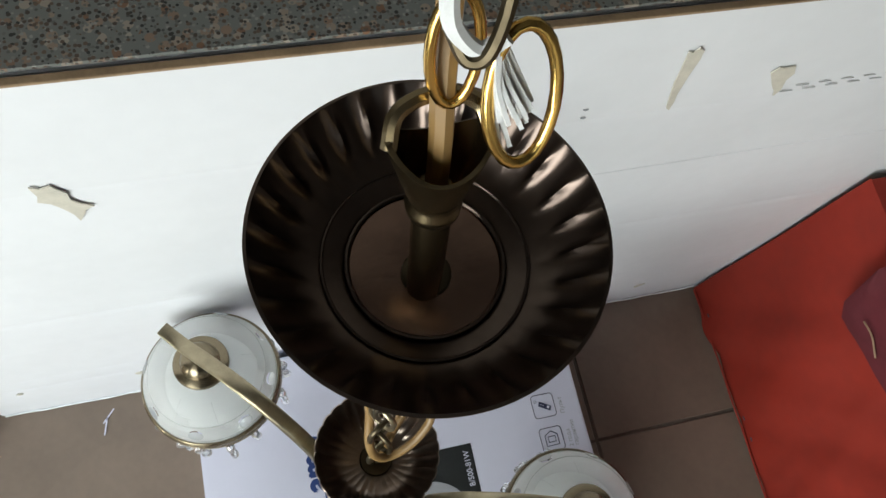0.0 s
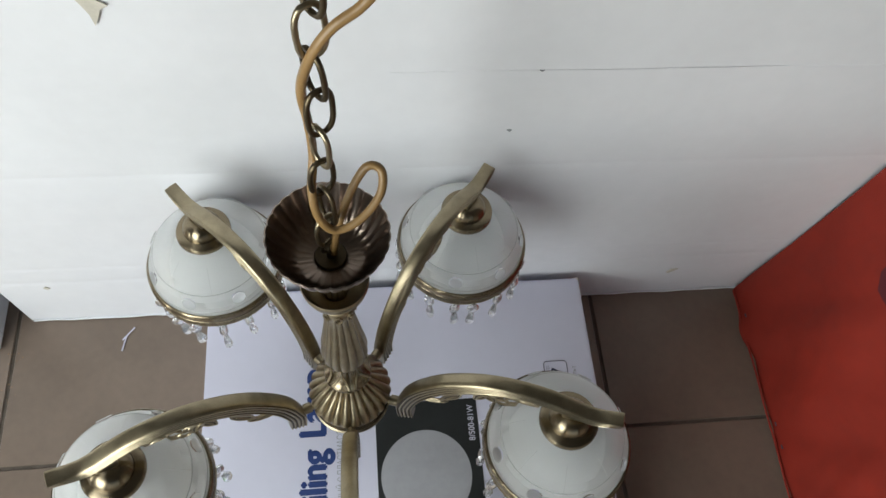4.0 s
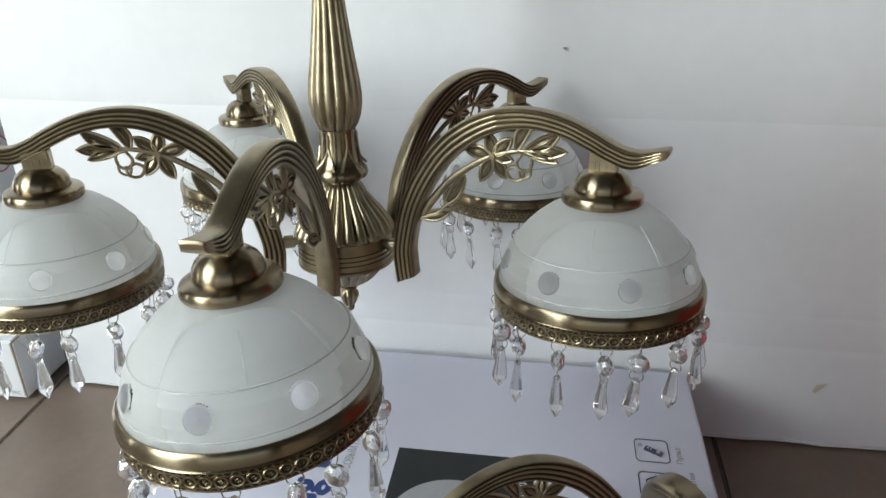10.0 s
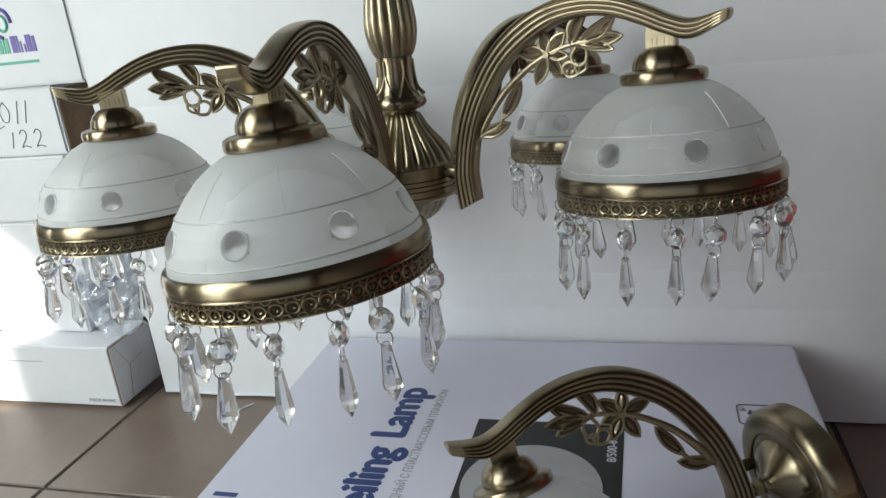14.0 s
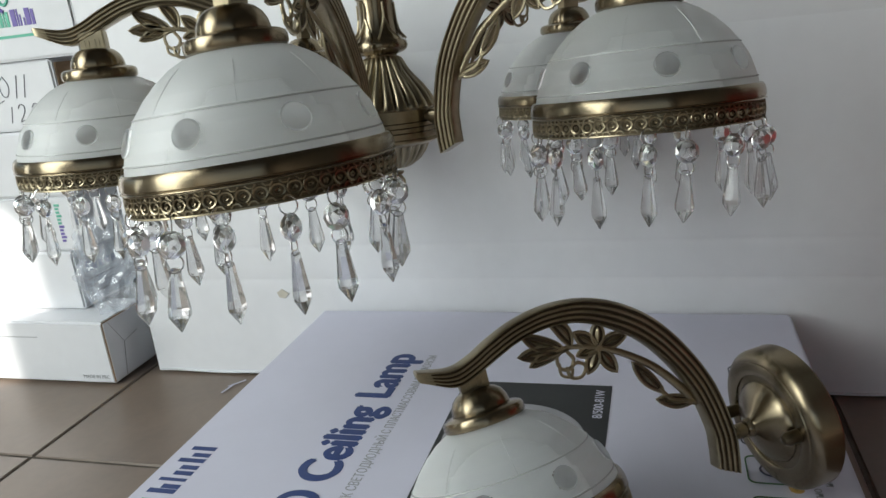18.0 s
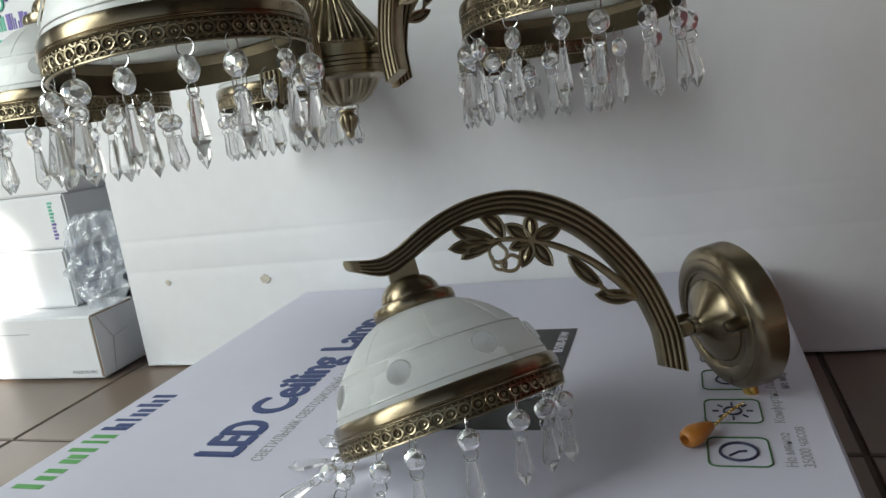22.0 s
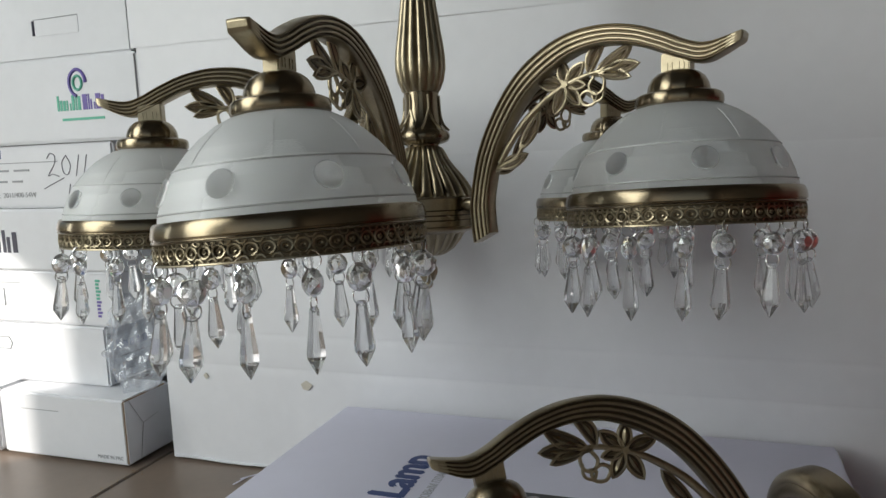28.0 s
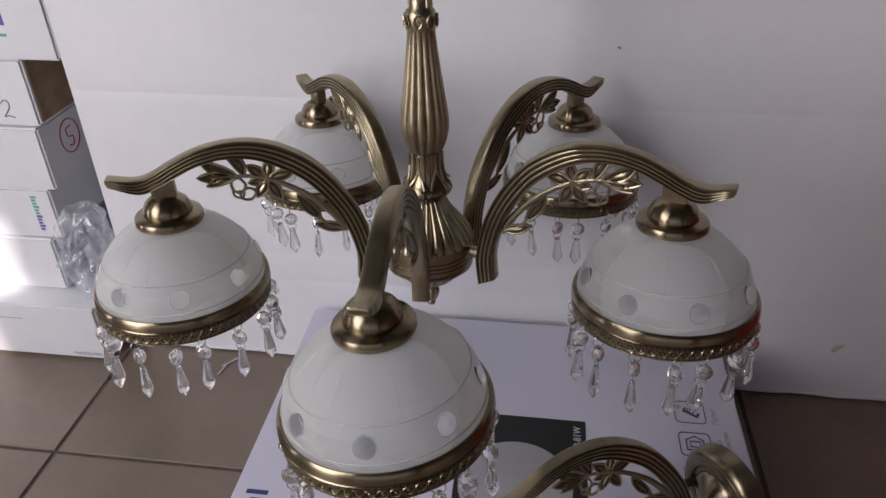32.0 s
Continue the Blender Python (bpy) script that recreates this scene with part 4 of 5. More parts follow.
def leaf_mesh(name, a, c, w, bend=0.0, th=0.0021):
    """Cast leaf from a to c in the arm's plane: raised rim and midrib round a dark hollow, on both sides."""
    a, c = Vector((a[0], 0, a[1])), Vector((c[0], 0, c[1]))
    d = c - a
    nrm = Vector((-d.z, 0, d.x)).normalized()
    rim, n = [], 9
    for k in range(n + 1):
        t = k / n
        rim.append(a + d * t + nrm * (w / 2 * math.sin(math.pi * t) ** 0.8 + bend * math.sin(math.pi * t)))
    for k in range(n - 1, 0, -1):
        t = k / n
        rim.append(a + d * t + nrm * (-w / 2 * math.sin(math.pi * t) ** 0.8 + bend * math.sin(math.pi * t)))
    b = Build()
    b.add(*tube(rim, th * 0.56, 6, True))
    m = len(rim)
    # raised inner leaf, ridged along the middle
    inner = []
    for sg in (1, -1):
        for k in range(n + 1) if sg > 0 else range(n - 1, 0, -1):
            t = 0.2 + 0.6 * k / n
            inner.append(a + d * t + nrm * (sg * w * 0.21 * math.sin(math.pi * k / n) ** 0.8 + bend * math.sin(math.pi * t)))
    for y in (0.0009, -0.0009):
        q = [p + Vector((0, y * 0.55, 0)) for p in inner]
        ridge = [a + d * (0.2 + 0.6 * k / n) + nrm * bend * math.sin(math.pi * (0.2 + 0.6 * k / n)) + Vector((0, y * 1.9, 0)) for k in range(n + 1)]
        k2 = len(q)
        fs = []
        for k in range(n):
            u0, u1 = k, k + 1
            l0, l1 = (k2 - k) % k2, (k2 - k - 1) % k2
            if k == n - 1:
                l1 = n
            fs += [(u0, u1, k2 + k + 1, k2 + k), (k2 + k, k2 + k + 1, l1, l0)]
        b.add(q + ridge, [tuple(dict.fromkeys(g)) for g in fs])
    v = [p + Vector((0, 0.0006, 0)) for p in rim] + [p + Vector((0, -0.0006, 0)) for p in rim]
    b.add(v, [tuple(range(m)), tuple(reversed(range(m, 2 * m)))], 1)
    return b.done(name, [BRASS, HOLLOW], 50)


def stem_mesh(name, pts, r, closed=False):
    return Build().add(*tube(spline([(p[0], 0, p[1]) for p in pts], 4), r, 6, False)).done(name, [BRASS], 60)


def vine_mesh(name, pts, rad):
    """Flat cast stem that widens along its way."""
    p = spline([(a, 0, c) for a, c in pts], 5)
    r = [rad[0] + (rad[1] - rad[0]) * k / (len(p) - 1) for k in range(len(p))]
    v, f = tube(p, 0, 8, False, r)
    return Build().add([(x, y * 0.62, z) for x, y, z in v], f).done(name, [BRASS], 60)


FL = (0.0797, 0.1142)
ORNAMENT = [("petal", leaf_mesh("petal", FL, p, w)) for p, w in (((0.0762, 0.1312), 0.0088), ((0.0572, 0.1178), 0.009), ((0.0705, 0.0945), 0.0088), ((0.0905, 0.0992), 0.0088), ((0.0938, 0.1285), 0.0088), ((0.0952, 0.1128), 0.0066))]
ORNAMENT += [("leaf", leaf_mesh("leaf", p, q, w, bd)) for p, q, w, bd in (((0.0975, 0.1195), (0.1092, 0.1405), 0.0085, 0.003), ((0.1035, 0.1215), (0.1295, 0.1365), 0.0092, -0.002), ((0.1045, 0.12), (0.1345, 0.1232), 0.0092, 0.0), ((0.105, 0.1185), (0.1282, 0.1148), 0.0072, 0.0015),
                                                                         ((0.0195, 0.0582), (0.047, 0.0675), 0.0085, -0.001))]
ORNAMENT += [("bud", leaf_mesh("bud", (0.0405, 0.0705), (0.0581, 0.0972), 0.0082, -0.001)),
             ("stem", vine_mesh("stem", [(0.11, 0.121), (0.0965, 0.1195), FL, (0.0634, 0.1054), (0.045, 0.091), (0.031, 0.0745), (0.0225, 0.062)], (0.0014, 0.0034))),
             ("stem", vine_mesh("stem", [(0.0435, 0.0745), (0.0365, 0.0645), (0.025, 0.0595), (0.017, 0.056)], (0.0016, 0.0024))),
             ("tendril", stem_mesh("tendril", [(0.1, 0.119), (0.1085, 0.117), (0.1085, 0.1085), (0.102, 0.1055), (0.098, 0.1115), (0.1015, 0.118)], 0.0013)),
             ("tendril", stem_mesh("tendril", [(0.104, 0.1075), (0.1025, 0.1), (0.095, 0.0985), (0.091, 0.1045), (0.096, 0.1085), (0.1025, 0.106)], 0.0013)),
             ("tendril", stem_mesh("tendril", [(0.1085, 0.1115), (0.1085, 0.1035), (0.1025, 0.1005), (0.1, 0.1055)], 0.0011)),
             ("flower_centre", Build().add(*tube([(FL[0], -0.0028, FL[1]), (FL[0], 0.0028, FL[1])], 0.0024, 10)).done("flower_centre", [BRASS], 60))]
ARM = arm_mesh()
CU = 0.1635                       # the shade's axis along the arm
CLIP = box_mesh("clip", CU - 0.0095, CU + 0.0095, -0.005, 0.005, 0.1085, 0.1262, BRASS, 0.0008)
MARK = [(-0.0052, 0.1172, 0.0006, 0.0026), (-0.0022, 0.1172, 0.0006, 0.0026), (-0.0037, 0.1172, 0.001, 0.0005), (0.0025, 0.1172, 0.0006, 0.0026), (0.0055, 0.1172, 0.0006, 0.0026), (0.004, 0.1172, 0.001, 0.0005)]
CAP = Build().add(*lathe([(0.0, 0.1135), (0.0105, 0.1133), (0.0142, 0.1118), (0.0178, 0.1086), (0.0201, 0.1042), (0.0209, 0.1), (0.0207, 0.0987), (0.0222, 0.0983), (0.026, 0.0976), (0.0283, 0.0964), (0.0292, 0.0946), (0.0293, 0.0908), (0.0286, 0.0892), (0.0262, 0.0882), (0.0, 0.088)], 56)).done("cap", TURNED, 32)


def glass_mesh():
    """Dome of frosted glass, pierced where the eight clear dots sit."""
    outer = [(0.0245, 0.089), (0.031, 0.0872), (0.039, 0.083), (0.0475, 0.0765), (0.0555, 0.0685), (0.0625, 0.0595), (0.0676, 0.051), (0.0712, 0.0415), (0.0733, 0.0335), (0.0743, 0.0275)]
    fine = []
    for (r0, z0), (r1, z1) in zip(outer, outer[1:]):
        k = 14 if 0.033 < z1 < 0.06 else 2
        fine += [(r0 + (r1 - r0) * q / k, z0 + (z1 - z0) * q / k) for q in range(k)]
    fine.append(outer[-1])
    prof = fine + [(r - 0.0022, z - 0.0004) for r, z in reversed(fine)]
    v, f, mi = lathe(prof, 256)
    keep = []
    for q in f:
        c = sum((Vector(v[k]) for k in q), Vector()) / len(q)
        a = math.atan2(c.y, c.x) % (math.pi / 4)
        a = min(a, math.pi / 4 - a)
        if math.hypot(math.hypot(c.x, c.y) * a, (c.z - 0.0473) * 1.07) > 0.0076:
            keep.append(q)
    return mesh("glass", v, keep, FROST, None, 50)


GLASS = glass_mesh()


def ring_line(r, z, w):
    return Build().add(*tube([(r * math.cos(2 * math.pi * k / 56), r * math.sin(2 * math.pi * k / 56), z) for k in range(56)], w, 5, True))


CUT1 = ring_line(0.0633, 0.0585, 0.00055).done("cut_line", CUTLINE)
CUT2 = ring_line(0.0732, 0.035, 0.00055).done("cut_line", CUTLINE)
RIB = Build().add(*tube([(0.0412, 0, 0.0816), (0.0478, 0, 0.0765), (0.0557, 0, 0.0685), (0.0595, 0, 0.0636), (0.0625, 0, 0.0595)], 0.00017, 5)).done("cut_line", FAINTLINE)


def dot_mesh():
    """Clear round window ground into the frosted glass, following its slope."""
    v, f = [], []
    n = 18
    for h, r in ((0.0, 0.0074), (0.0005, 0.0074), (0.0009, 0.0066), (0.0007, 0.004), (0.0004, 0.0)):
        for k in range(n):
            a = 2 * math.pi * k / n
            v.append((h, r * math.cos(a), r * math.sin(a)))
    for j in range(4):
        for k in range(n):
            f.append((j * n + k, j * n + (k + 1) % n, (j + 1) * n + (k + 1) % n, (j + 1) * n + k))
    return mesh("clear_dot", v, f, SPOT, None, 30)


DOT = dot_mesh()
DOT_AT = pose(0.0697, 0, 0.0475, 0, -21, 0) @ Matrix.Scale(1.1, 4)
LIP = Build().add(*lathe([(0.0738, 0.0291), (0.0746, 0.0304), (0.0758, 0.0306), (0.0768, 0.0297), (0.0776, 0.0279), (0.0781, 0.0255), (0.0783, 0.0232), (0.0783, 0.0222), (0.0776, 0.0218), (0.0774, 0.0212), (0.0781, 0.0208), (0.0784, 0.0203), (0.078, 0.0198), (0.0766, 0.0196), (0.0757, 0.0196), (0.0755, 0.0291)], 96)).done("rim_band", TURNED, 35)


def filigree():
    """Pierced band: strip darkened to set off the cast ring row between two beads."""
    b = Build()
    b.add(*[q if k != 2 else 1 for k, q in enumerate(lathe([(0.0762, 0.0203), (0.0764, 0.0063), (0.0754, 0.006), (0.0751, 0.0203)], 64))])
    n = 58
    for k in range(n):
        a = 2 * math.pi * k / n
        m = Matrix.Rotation(a, 4, "Z") @ pose(0.0769, 0, 0.0132)
        pts = [(0, 0.0036 * math.cos(t * 0.6283), 0.0036 * math.sin(t * 0.6283)) for t in range(10)]
        b.add(*tube(pts, 0.0008, 5, True), 0, m)
        pts = [(0, 0.0011 * math.cos(t * 1.257), 0.0011 * math.sin(t * 1.257)) for t in range(5)]
        b.add(*tube(pts, 0.0007, 4, True), 0, m)
        m2 = Matrix.Rotation(a + math.pi / n, 4, "Z") @ pose(0.0769, 0, 0.0132)
        b.add(*tube([(0, -0.0026, 0.0054), (0, -0.0012, 0.0036), (0, 0.0012, 0.0036), (0, 0.0026, 0.0054)], 0.0006, 4), 0, m2).add(*tube([(0, -0.0026, -0.0054), (0, -0.0012, -0.0036), (0, 0.0012, -0.0036), (0, 0.0026, -0.0054)], 0.0006, 4), 0, m2)
    for z in (0.0195, 0.0066):
        b.add(*tube([(0.0766 * math.cos(2 * math.pi * k / 56), 0.0766 * math.sin(2 * math.pi * k / 56), z) for k in range(56)], 0.0007, 5, True))
    return b.done("filigree_band", [BRASS, STRIP], 60)


FILIGREE = filigree()
SOCKET = Build().add(*lathe([(0.0, 0.088), (0.0165, 0.088), (0.0165, 0.06), (0.0135, 0.058), (0.012, 0.05), (0.0, 0.05)], 24)).done("lampholder", BULB, 40)


def loop(r, w, m=None, n=12):
    return tube([(r * math.cos(2 * math.pi * k / n), 0, r * math.sin(2 * math.pi * k / n)) for k in range(n)], w, 5, True)


HOOK = Build().add(*loop(0.0047, 0.00042), 0, pose(0, 0, -0.003, 0, 0, 90)).done("ring", STEEL)
LINK = Build().add(*loop(0.0046, 0.00042), 0, pose(0, 0, -0.0232)).done("ring", STEEL)


def facets(rows, n):
    """A cut stone: rings (height, radius) of n points, each ring turned half a step from the one above, joined by flat triangles."""
    v, f = [], []
    for j, (h, r) in enumerate(rows):
        for k in range(n):
            a = math.pi * (2 * k + j % 2) / n
            v.append((r * math.cos(a), r * math.sin(a), h))
    for j in range(len(rows) - 1):
        for k in range(n):
            a, b, c, d = j * n + k, j * n + (k + 1) % n, (j + 1) * n + k, (j + 1) * n + (k + 1) % n
            f += [(a, b, c), (b, d, c)] if j % 2 == 0 else [(a, b, d), (a, d, c)]
    f += [tuple(reversed(range(n))), tuple(range(len(rows) * n - n, len(rows) * n))]
    return v, f


def bead_mesh():
    """Octagonal cut bead: a table on each side, star facets and a thin girdle."""
    v, f = facets(((-0.0045, 0.0034), (-0.0026, 0.0062), (-0.0004, 0.0072), (0.0006, 0.0072), (0.0026, 0.0062), (0.0045, 0.0034)), 8)
    return mesh("bead", [(x, z, y - 0.0138) for x, y, z in v], f, CRYSTAL, None, 0)


def drop_mesh():
    """Cut drop: slim shoulder, long facets that widen downwards, blunt point."""
    v, f = [], []
    n = 8
    for z, r in ((-0.0252, 0.0018), (-0.0266, 0.003), (-0.03, 0.0033), (-0.0465, 0.0058), (-0.0495, 0.0056), (-0.0575, 0.0004)):
        for k in range(n):
            a = 2 * math.pi * k / n
            v.append((r * math.cos(a), r * 0.82 * math.sin(a), z))
    for j in range(5):
        for k in range(n):
            f.append((j * n + k, (j + 1) * n + k, (j + 1) * n + (k + 1) % n, j * n + (k + 1) % n))
    f += [tuple(range(n)), tuple(reversed(range(5 * n, 6 * n)))]
    return mesh("drop", v, f, CRYSTAL, None, 0)


BEAD, DROP = bead_mesh(), drop_mesh()
PENDANTS = 16


def lamp_arm(parent, m, hang, turn=0.0, lying=None, droop=3.0, swing=0.0, off=(0, 0, 0), small=0.95, flat_by=0.98, first=0.35):
    """One arm with its ornament, cap, glass shade, rim band and crystal pendants under parent, posed by m. hang: turns pendants upright."""
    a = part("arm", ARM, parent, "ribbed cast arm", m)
    for name, me in ORNAMENT:
        part(name, me, a)
    cl = part("clip", CLIP, parent, "", m @ Matrix.Translation((off[0], off[1] * 0.5, 0)))
    for x, z, w, h in MARK:
        for y in (-0.0051, 0.0051):
            part("relief_bar", box_mesh("relief_bar", CU + x - w, CU + x + w, y - 0.0004, y + 0.0004, z - h, z + h, BRASS, 0.0001), cl)
    ax = m @ Matrix.Translation((CU + off[0], off[1], 0.113 + off[2])) @ Matrix.Rotation(radians(swing), 4, "X") @ Matrix.Rotation(radians(droop), 4, "Y") @ Matrix.Diagonal((small, small, small * flat_by, 1)) @ Matrix.Translation((0, 0, -0.113)) @ Matrix.Rotation(turn, 4, "Z")
    part("shade_cap", CAP, parent, "brushed brass cap", ax)
    g = part("glass_shade", GLASS, parent, "frosted white glass dome with clear cut dots", ax)
    part("cut_line", CUT1, g)
    part("cut_line", CUT2, g)
    for k in range(8):
        part("clear_dot", DOT, g, "", Matrix.Rotation(k * math.pi / 4, 4, "Z") @ DOT_AT)
        part("cut_line", RIB, g, "", Matrix.Rotation((k + 0.5) * math.pi / 4, 4, "Z"))
    part("rim_band", LIP, parent, "brushed brass rim band", ax)
    part("filigree_band", FILIGREE, parent, "pierced brass band of small rings", ax @ Matrix.Translation((0, 0, 0.0203)) @ Matrix.Diagonal((1, 1, 0.93, 1)) @ Matrix.Translation((0, 0, -0.0203)))
    part("lampholder", SOCKET, parent, "", ax)
    for k in range(PENDANTS):
        an = first - turn + 2 * math.pi * (k + 0.12 * math.sin(k * 2.1)) / PENDANTS
        at = ax @ Matrix.Rotation(an, 4, "Z") @ Matrix.Translation((0.076, 0, 0.0085))
        sway = Matrix.Rotation(0.09 * math.sin(k * 5.3 + turn * 7), 4, "X") @ Matrix.Rotation(0.6 * math.sin(k * 3.7 + turn * 3) + math.pi / 2, 4, "Z")
        if lying:
            pm = lying(at, k, an)
            p = part("crystal_pendant", HOOK, parent, "clear cut crystal pendant", pm[0])
            part("bead", BEAD, p)
            part("ring", LINK, p)
            part("drop", DROP, p, "", pm[1])
        else:
            pm = Matrix.Translation(at.translation) @ hang @ Matrix.Rotation(an, 4, "Z") @ sway
            p = part("crystal_pendant", HOOK, parent, "clear cut crystal pendant", pm)
            part("bead", BEAD, p)
            part("ring", LINK, p)
            part("drop", DROP, p)


# ---- chandelier ----
BASE = Vector((0.0017, -0.2462, 0.3087))
UP = Vector((-0.0178, 0.0642, 1.0)).normalized()
_x = Vector((1, 0, 0)) - UP * UP.x
_x.normalize()
_y = UP.cross(_x)
CH = Matrix(((_x.x, _y.x, UP.x, BASE.x), (_x.y, _y.y, UP.y, BASE.y), (_x.z, _y.z, UP.z, BASE.z), (0, 0, 0, 1))) @ Matrix.Scale(0.9914, 4)
ARM_ANGLES = (-89.6, -18.0, 52.2, 131.8, 200.5)
ARM_SAG = (1.57, 0.76, 1.34, 0.79, 1.9)
SEAT = ((-0.0008, -0.0036, -0.0011), (-0.0033, 0.0016, 0.001), (-0.001, 0, 0), (-0.001, 0, 0), (-0.0018, 0.0025, 0))  # where each shade hangs on its arm
# the ceiling cup with its stem and rings, hung a little out of the body's line
TOP = Matrix.Translation((0.0128, 0.0158, 0.702)) @ Matrix.Scale(1.14, 4) @ Matrix.Translation((-0.004, 0.0055, -0.7278))


def hang_at(x, y, z):
    """Where a point of the chain lies, between the body's cup and the ceiling cup."""
    q = (z - 0.39) / 0.338
    return Vector((x + 0.0093 * q, y + 0.0226 * q, 0.39 + 0.926 * (z - 0.39)))


def chandelier():
    t = thing("chandelier", "five-armed antique brass chandelier with frosted glass shades and crystal drops", "chandelier", m=CH)
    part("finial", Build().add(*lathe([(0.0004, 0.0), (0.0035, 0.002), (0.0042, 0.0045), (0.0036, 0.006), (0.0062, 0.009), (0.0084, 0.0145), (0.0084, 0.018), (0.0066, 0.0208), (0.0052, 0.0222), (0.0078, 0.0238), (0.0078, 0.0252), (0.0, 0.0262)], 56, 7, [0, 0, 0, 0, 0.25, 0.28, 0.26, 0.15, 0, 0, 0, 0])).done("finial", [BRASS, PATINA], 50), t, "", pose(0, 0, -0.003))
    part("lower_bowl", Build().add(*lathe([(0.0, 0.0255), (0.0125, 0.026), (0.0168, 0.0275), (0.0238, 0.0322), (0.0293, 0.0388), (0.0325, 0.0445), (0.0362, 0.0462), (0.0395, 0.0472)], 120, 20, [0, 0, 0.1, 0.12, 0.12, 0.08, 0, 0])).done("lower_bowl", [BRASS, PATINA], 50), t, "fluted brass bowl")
    b = Build()
    b.add(*lathe([(0.0395, 0.0472), (0.0412, 0.0482), (0.0412, 0.0502), (0.0398, 0.051), (0.0398, 0.0735), (0.0408, 0.0742)], 72))
    for z in (0.056, 0.06, 0.064):
        b.add(*tube([(0.0398 * math.cos(k * math.pi / 36), 0.0398 * math.sin(k * math.pi / 36), z) for k in range(72)], 0.0006, 5, True), 1)
    part("barrel", b.done("barrel", [BRASS, PATINA], 40), t)
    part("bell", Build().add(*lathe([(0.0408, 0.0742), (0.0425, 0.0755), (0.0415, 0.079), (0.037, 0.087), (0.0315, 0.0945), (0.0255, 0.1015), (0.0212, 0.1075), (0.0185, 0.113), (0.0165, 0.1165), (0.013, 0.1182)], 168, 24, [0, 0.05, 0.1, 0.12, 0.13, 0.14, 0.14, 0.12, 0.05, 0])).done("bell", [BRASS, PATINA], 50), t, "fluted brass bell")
    part("collar", Build().add(*lathe([(0.013, 0.118), (0.0135, 0.1195), (0.0185, 0.1208), (0.0218, 0.1228), (0.023, 0.1258), (0.0222, 0.1292), (0.0195, 0.1315), (0.0175, 0.1345), (0.0158, 0.14), (0.0147, 0.147), (0.0143, 0.155), (0.0148, 0.1625)], 56)).done("collar", [TURNED], 40), t)
    for k in range(6):
        a = k * math.pi / 3 + 0.2
        pts = [Matrix.Rotation(a, 4, "Z") @ Vector((r, y, z)) for r, y, z in ((0.0212, -0.0085, 0.1315), (0.0166, -0.004, 0.138), (0.0152, 0, 0.148), (0.0148, 0, 0.16))]
        part("leaf", Build().add(*tube(spline(pts, 4), 0.0011, 6)).done("leaf", BRASS), t)
        pts = [Matrix.Rotation(a, 4, "Z") @ Vector((r, y, z)) for r, y, z in ((0.0212, 0.0085, 0.1315), (0.0166, 0.004, 0.138), (0.0152, 0, 0.148))]
        part("leaf", Build().add(*tube(spline(pts, 4), 0.0011, 6)).done("leaf", BRASS), t)
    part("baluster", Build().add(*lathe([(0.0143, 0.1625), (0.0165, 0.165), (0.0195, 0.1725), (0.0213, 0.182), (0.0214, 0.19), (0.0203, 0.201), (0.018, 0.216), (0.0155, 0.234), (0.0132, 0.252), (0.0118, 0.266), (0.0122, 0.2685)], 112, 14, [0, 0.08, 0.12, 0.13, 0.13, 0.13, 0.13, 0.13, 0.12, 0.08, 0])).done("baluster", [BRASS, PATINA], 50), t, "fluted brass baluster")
    b = Build()
    b.add(*lathe([(0.0118, 0.267), (0.0132, 0.272), (0.0134, 0.279), (0.012, 0.2835), (0.0095, 0.2855), (0.0088, 0.297), (0.0092, 0.301)], 48))
    neck = part("neck", b.done("neck", [BRASS, PATINA], 50), t)
    eye = Build().add(*tube([(0, 0.0032 * math.cos(q * 0.6283), 0.005 * math.sin(q * 0.6283)) for q in range(10)], 0.0009, 5, True)).done("oval_boss", BRASS)
    stud = Build().add(*tube([(-0.001, 0, 0), (0.0014, 0, 0)], 0.0013, 6)).done("stud", BRASS)
    reed = Build().add(*tube([(-0.0042, 0, 0.0105), (-0.0046, 0, 0.024)], 0.0011, 5)).done("reed", BRASS)
    for k in range(8):
        m = Matrix.Rotation(k * math.pi / 4, 4, "Z") @ pose(0.0136, 0, 0.2755)
        for name, me in (("oval_boss", eye), ("stud", stud), ("reed", reed)):
            part(name, me, neck, "", m)
    part("dish", Build().add(*lathe([(0.009, 0.3005), (0.0145, 0.3018), (0.0205, 0.3055), (0.0243, 0.311), (0.0258, 0.3175), (0.0262, 0.321), (0.0255, 0.3225), (0.0245, 0.3212), (0.0235, 0.316), (0.0195, 0.311), (0.012, 0.3085)], 64)).done("dish", [BRASS, PATINA], 40), t, "small brass dish")
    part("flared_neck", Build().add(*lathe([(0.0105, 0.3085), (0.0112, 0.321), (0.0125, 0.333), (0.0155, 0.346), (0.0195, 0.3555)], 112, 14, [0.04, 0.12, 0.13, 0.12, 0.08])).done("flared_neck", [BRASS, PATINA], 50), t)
    prof = [(0.0175, 0.353), (0.0235, 0.356), (0.0305, 0.363), (0.0365, 0.373), (0.0405, 0.3825), (0.0425, 0.389), (0.0417, 0.3895), (0.0395, 0.383), (0.0355, 0.3738), (0.0295, 0.3645), (0.0225, 0.3588), (0.0, 0.3575)]
    part("cup", Build().add(*lathe(prof, 196, 28, [0, 0.03, 0.04, 0.035, 0.03, 0.02, 0.02, 0.045, 0.075, 0.06, 0, 0])).done("cup", [CUPIN, CUPSHADOW], 60), t, "dark fluted cup")
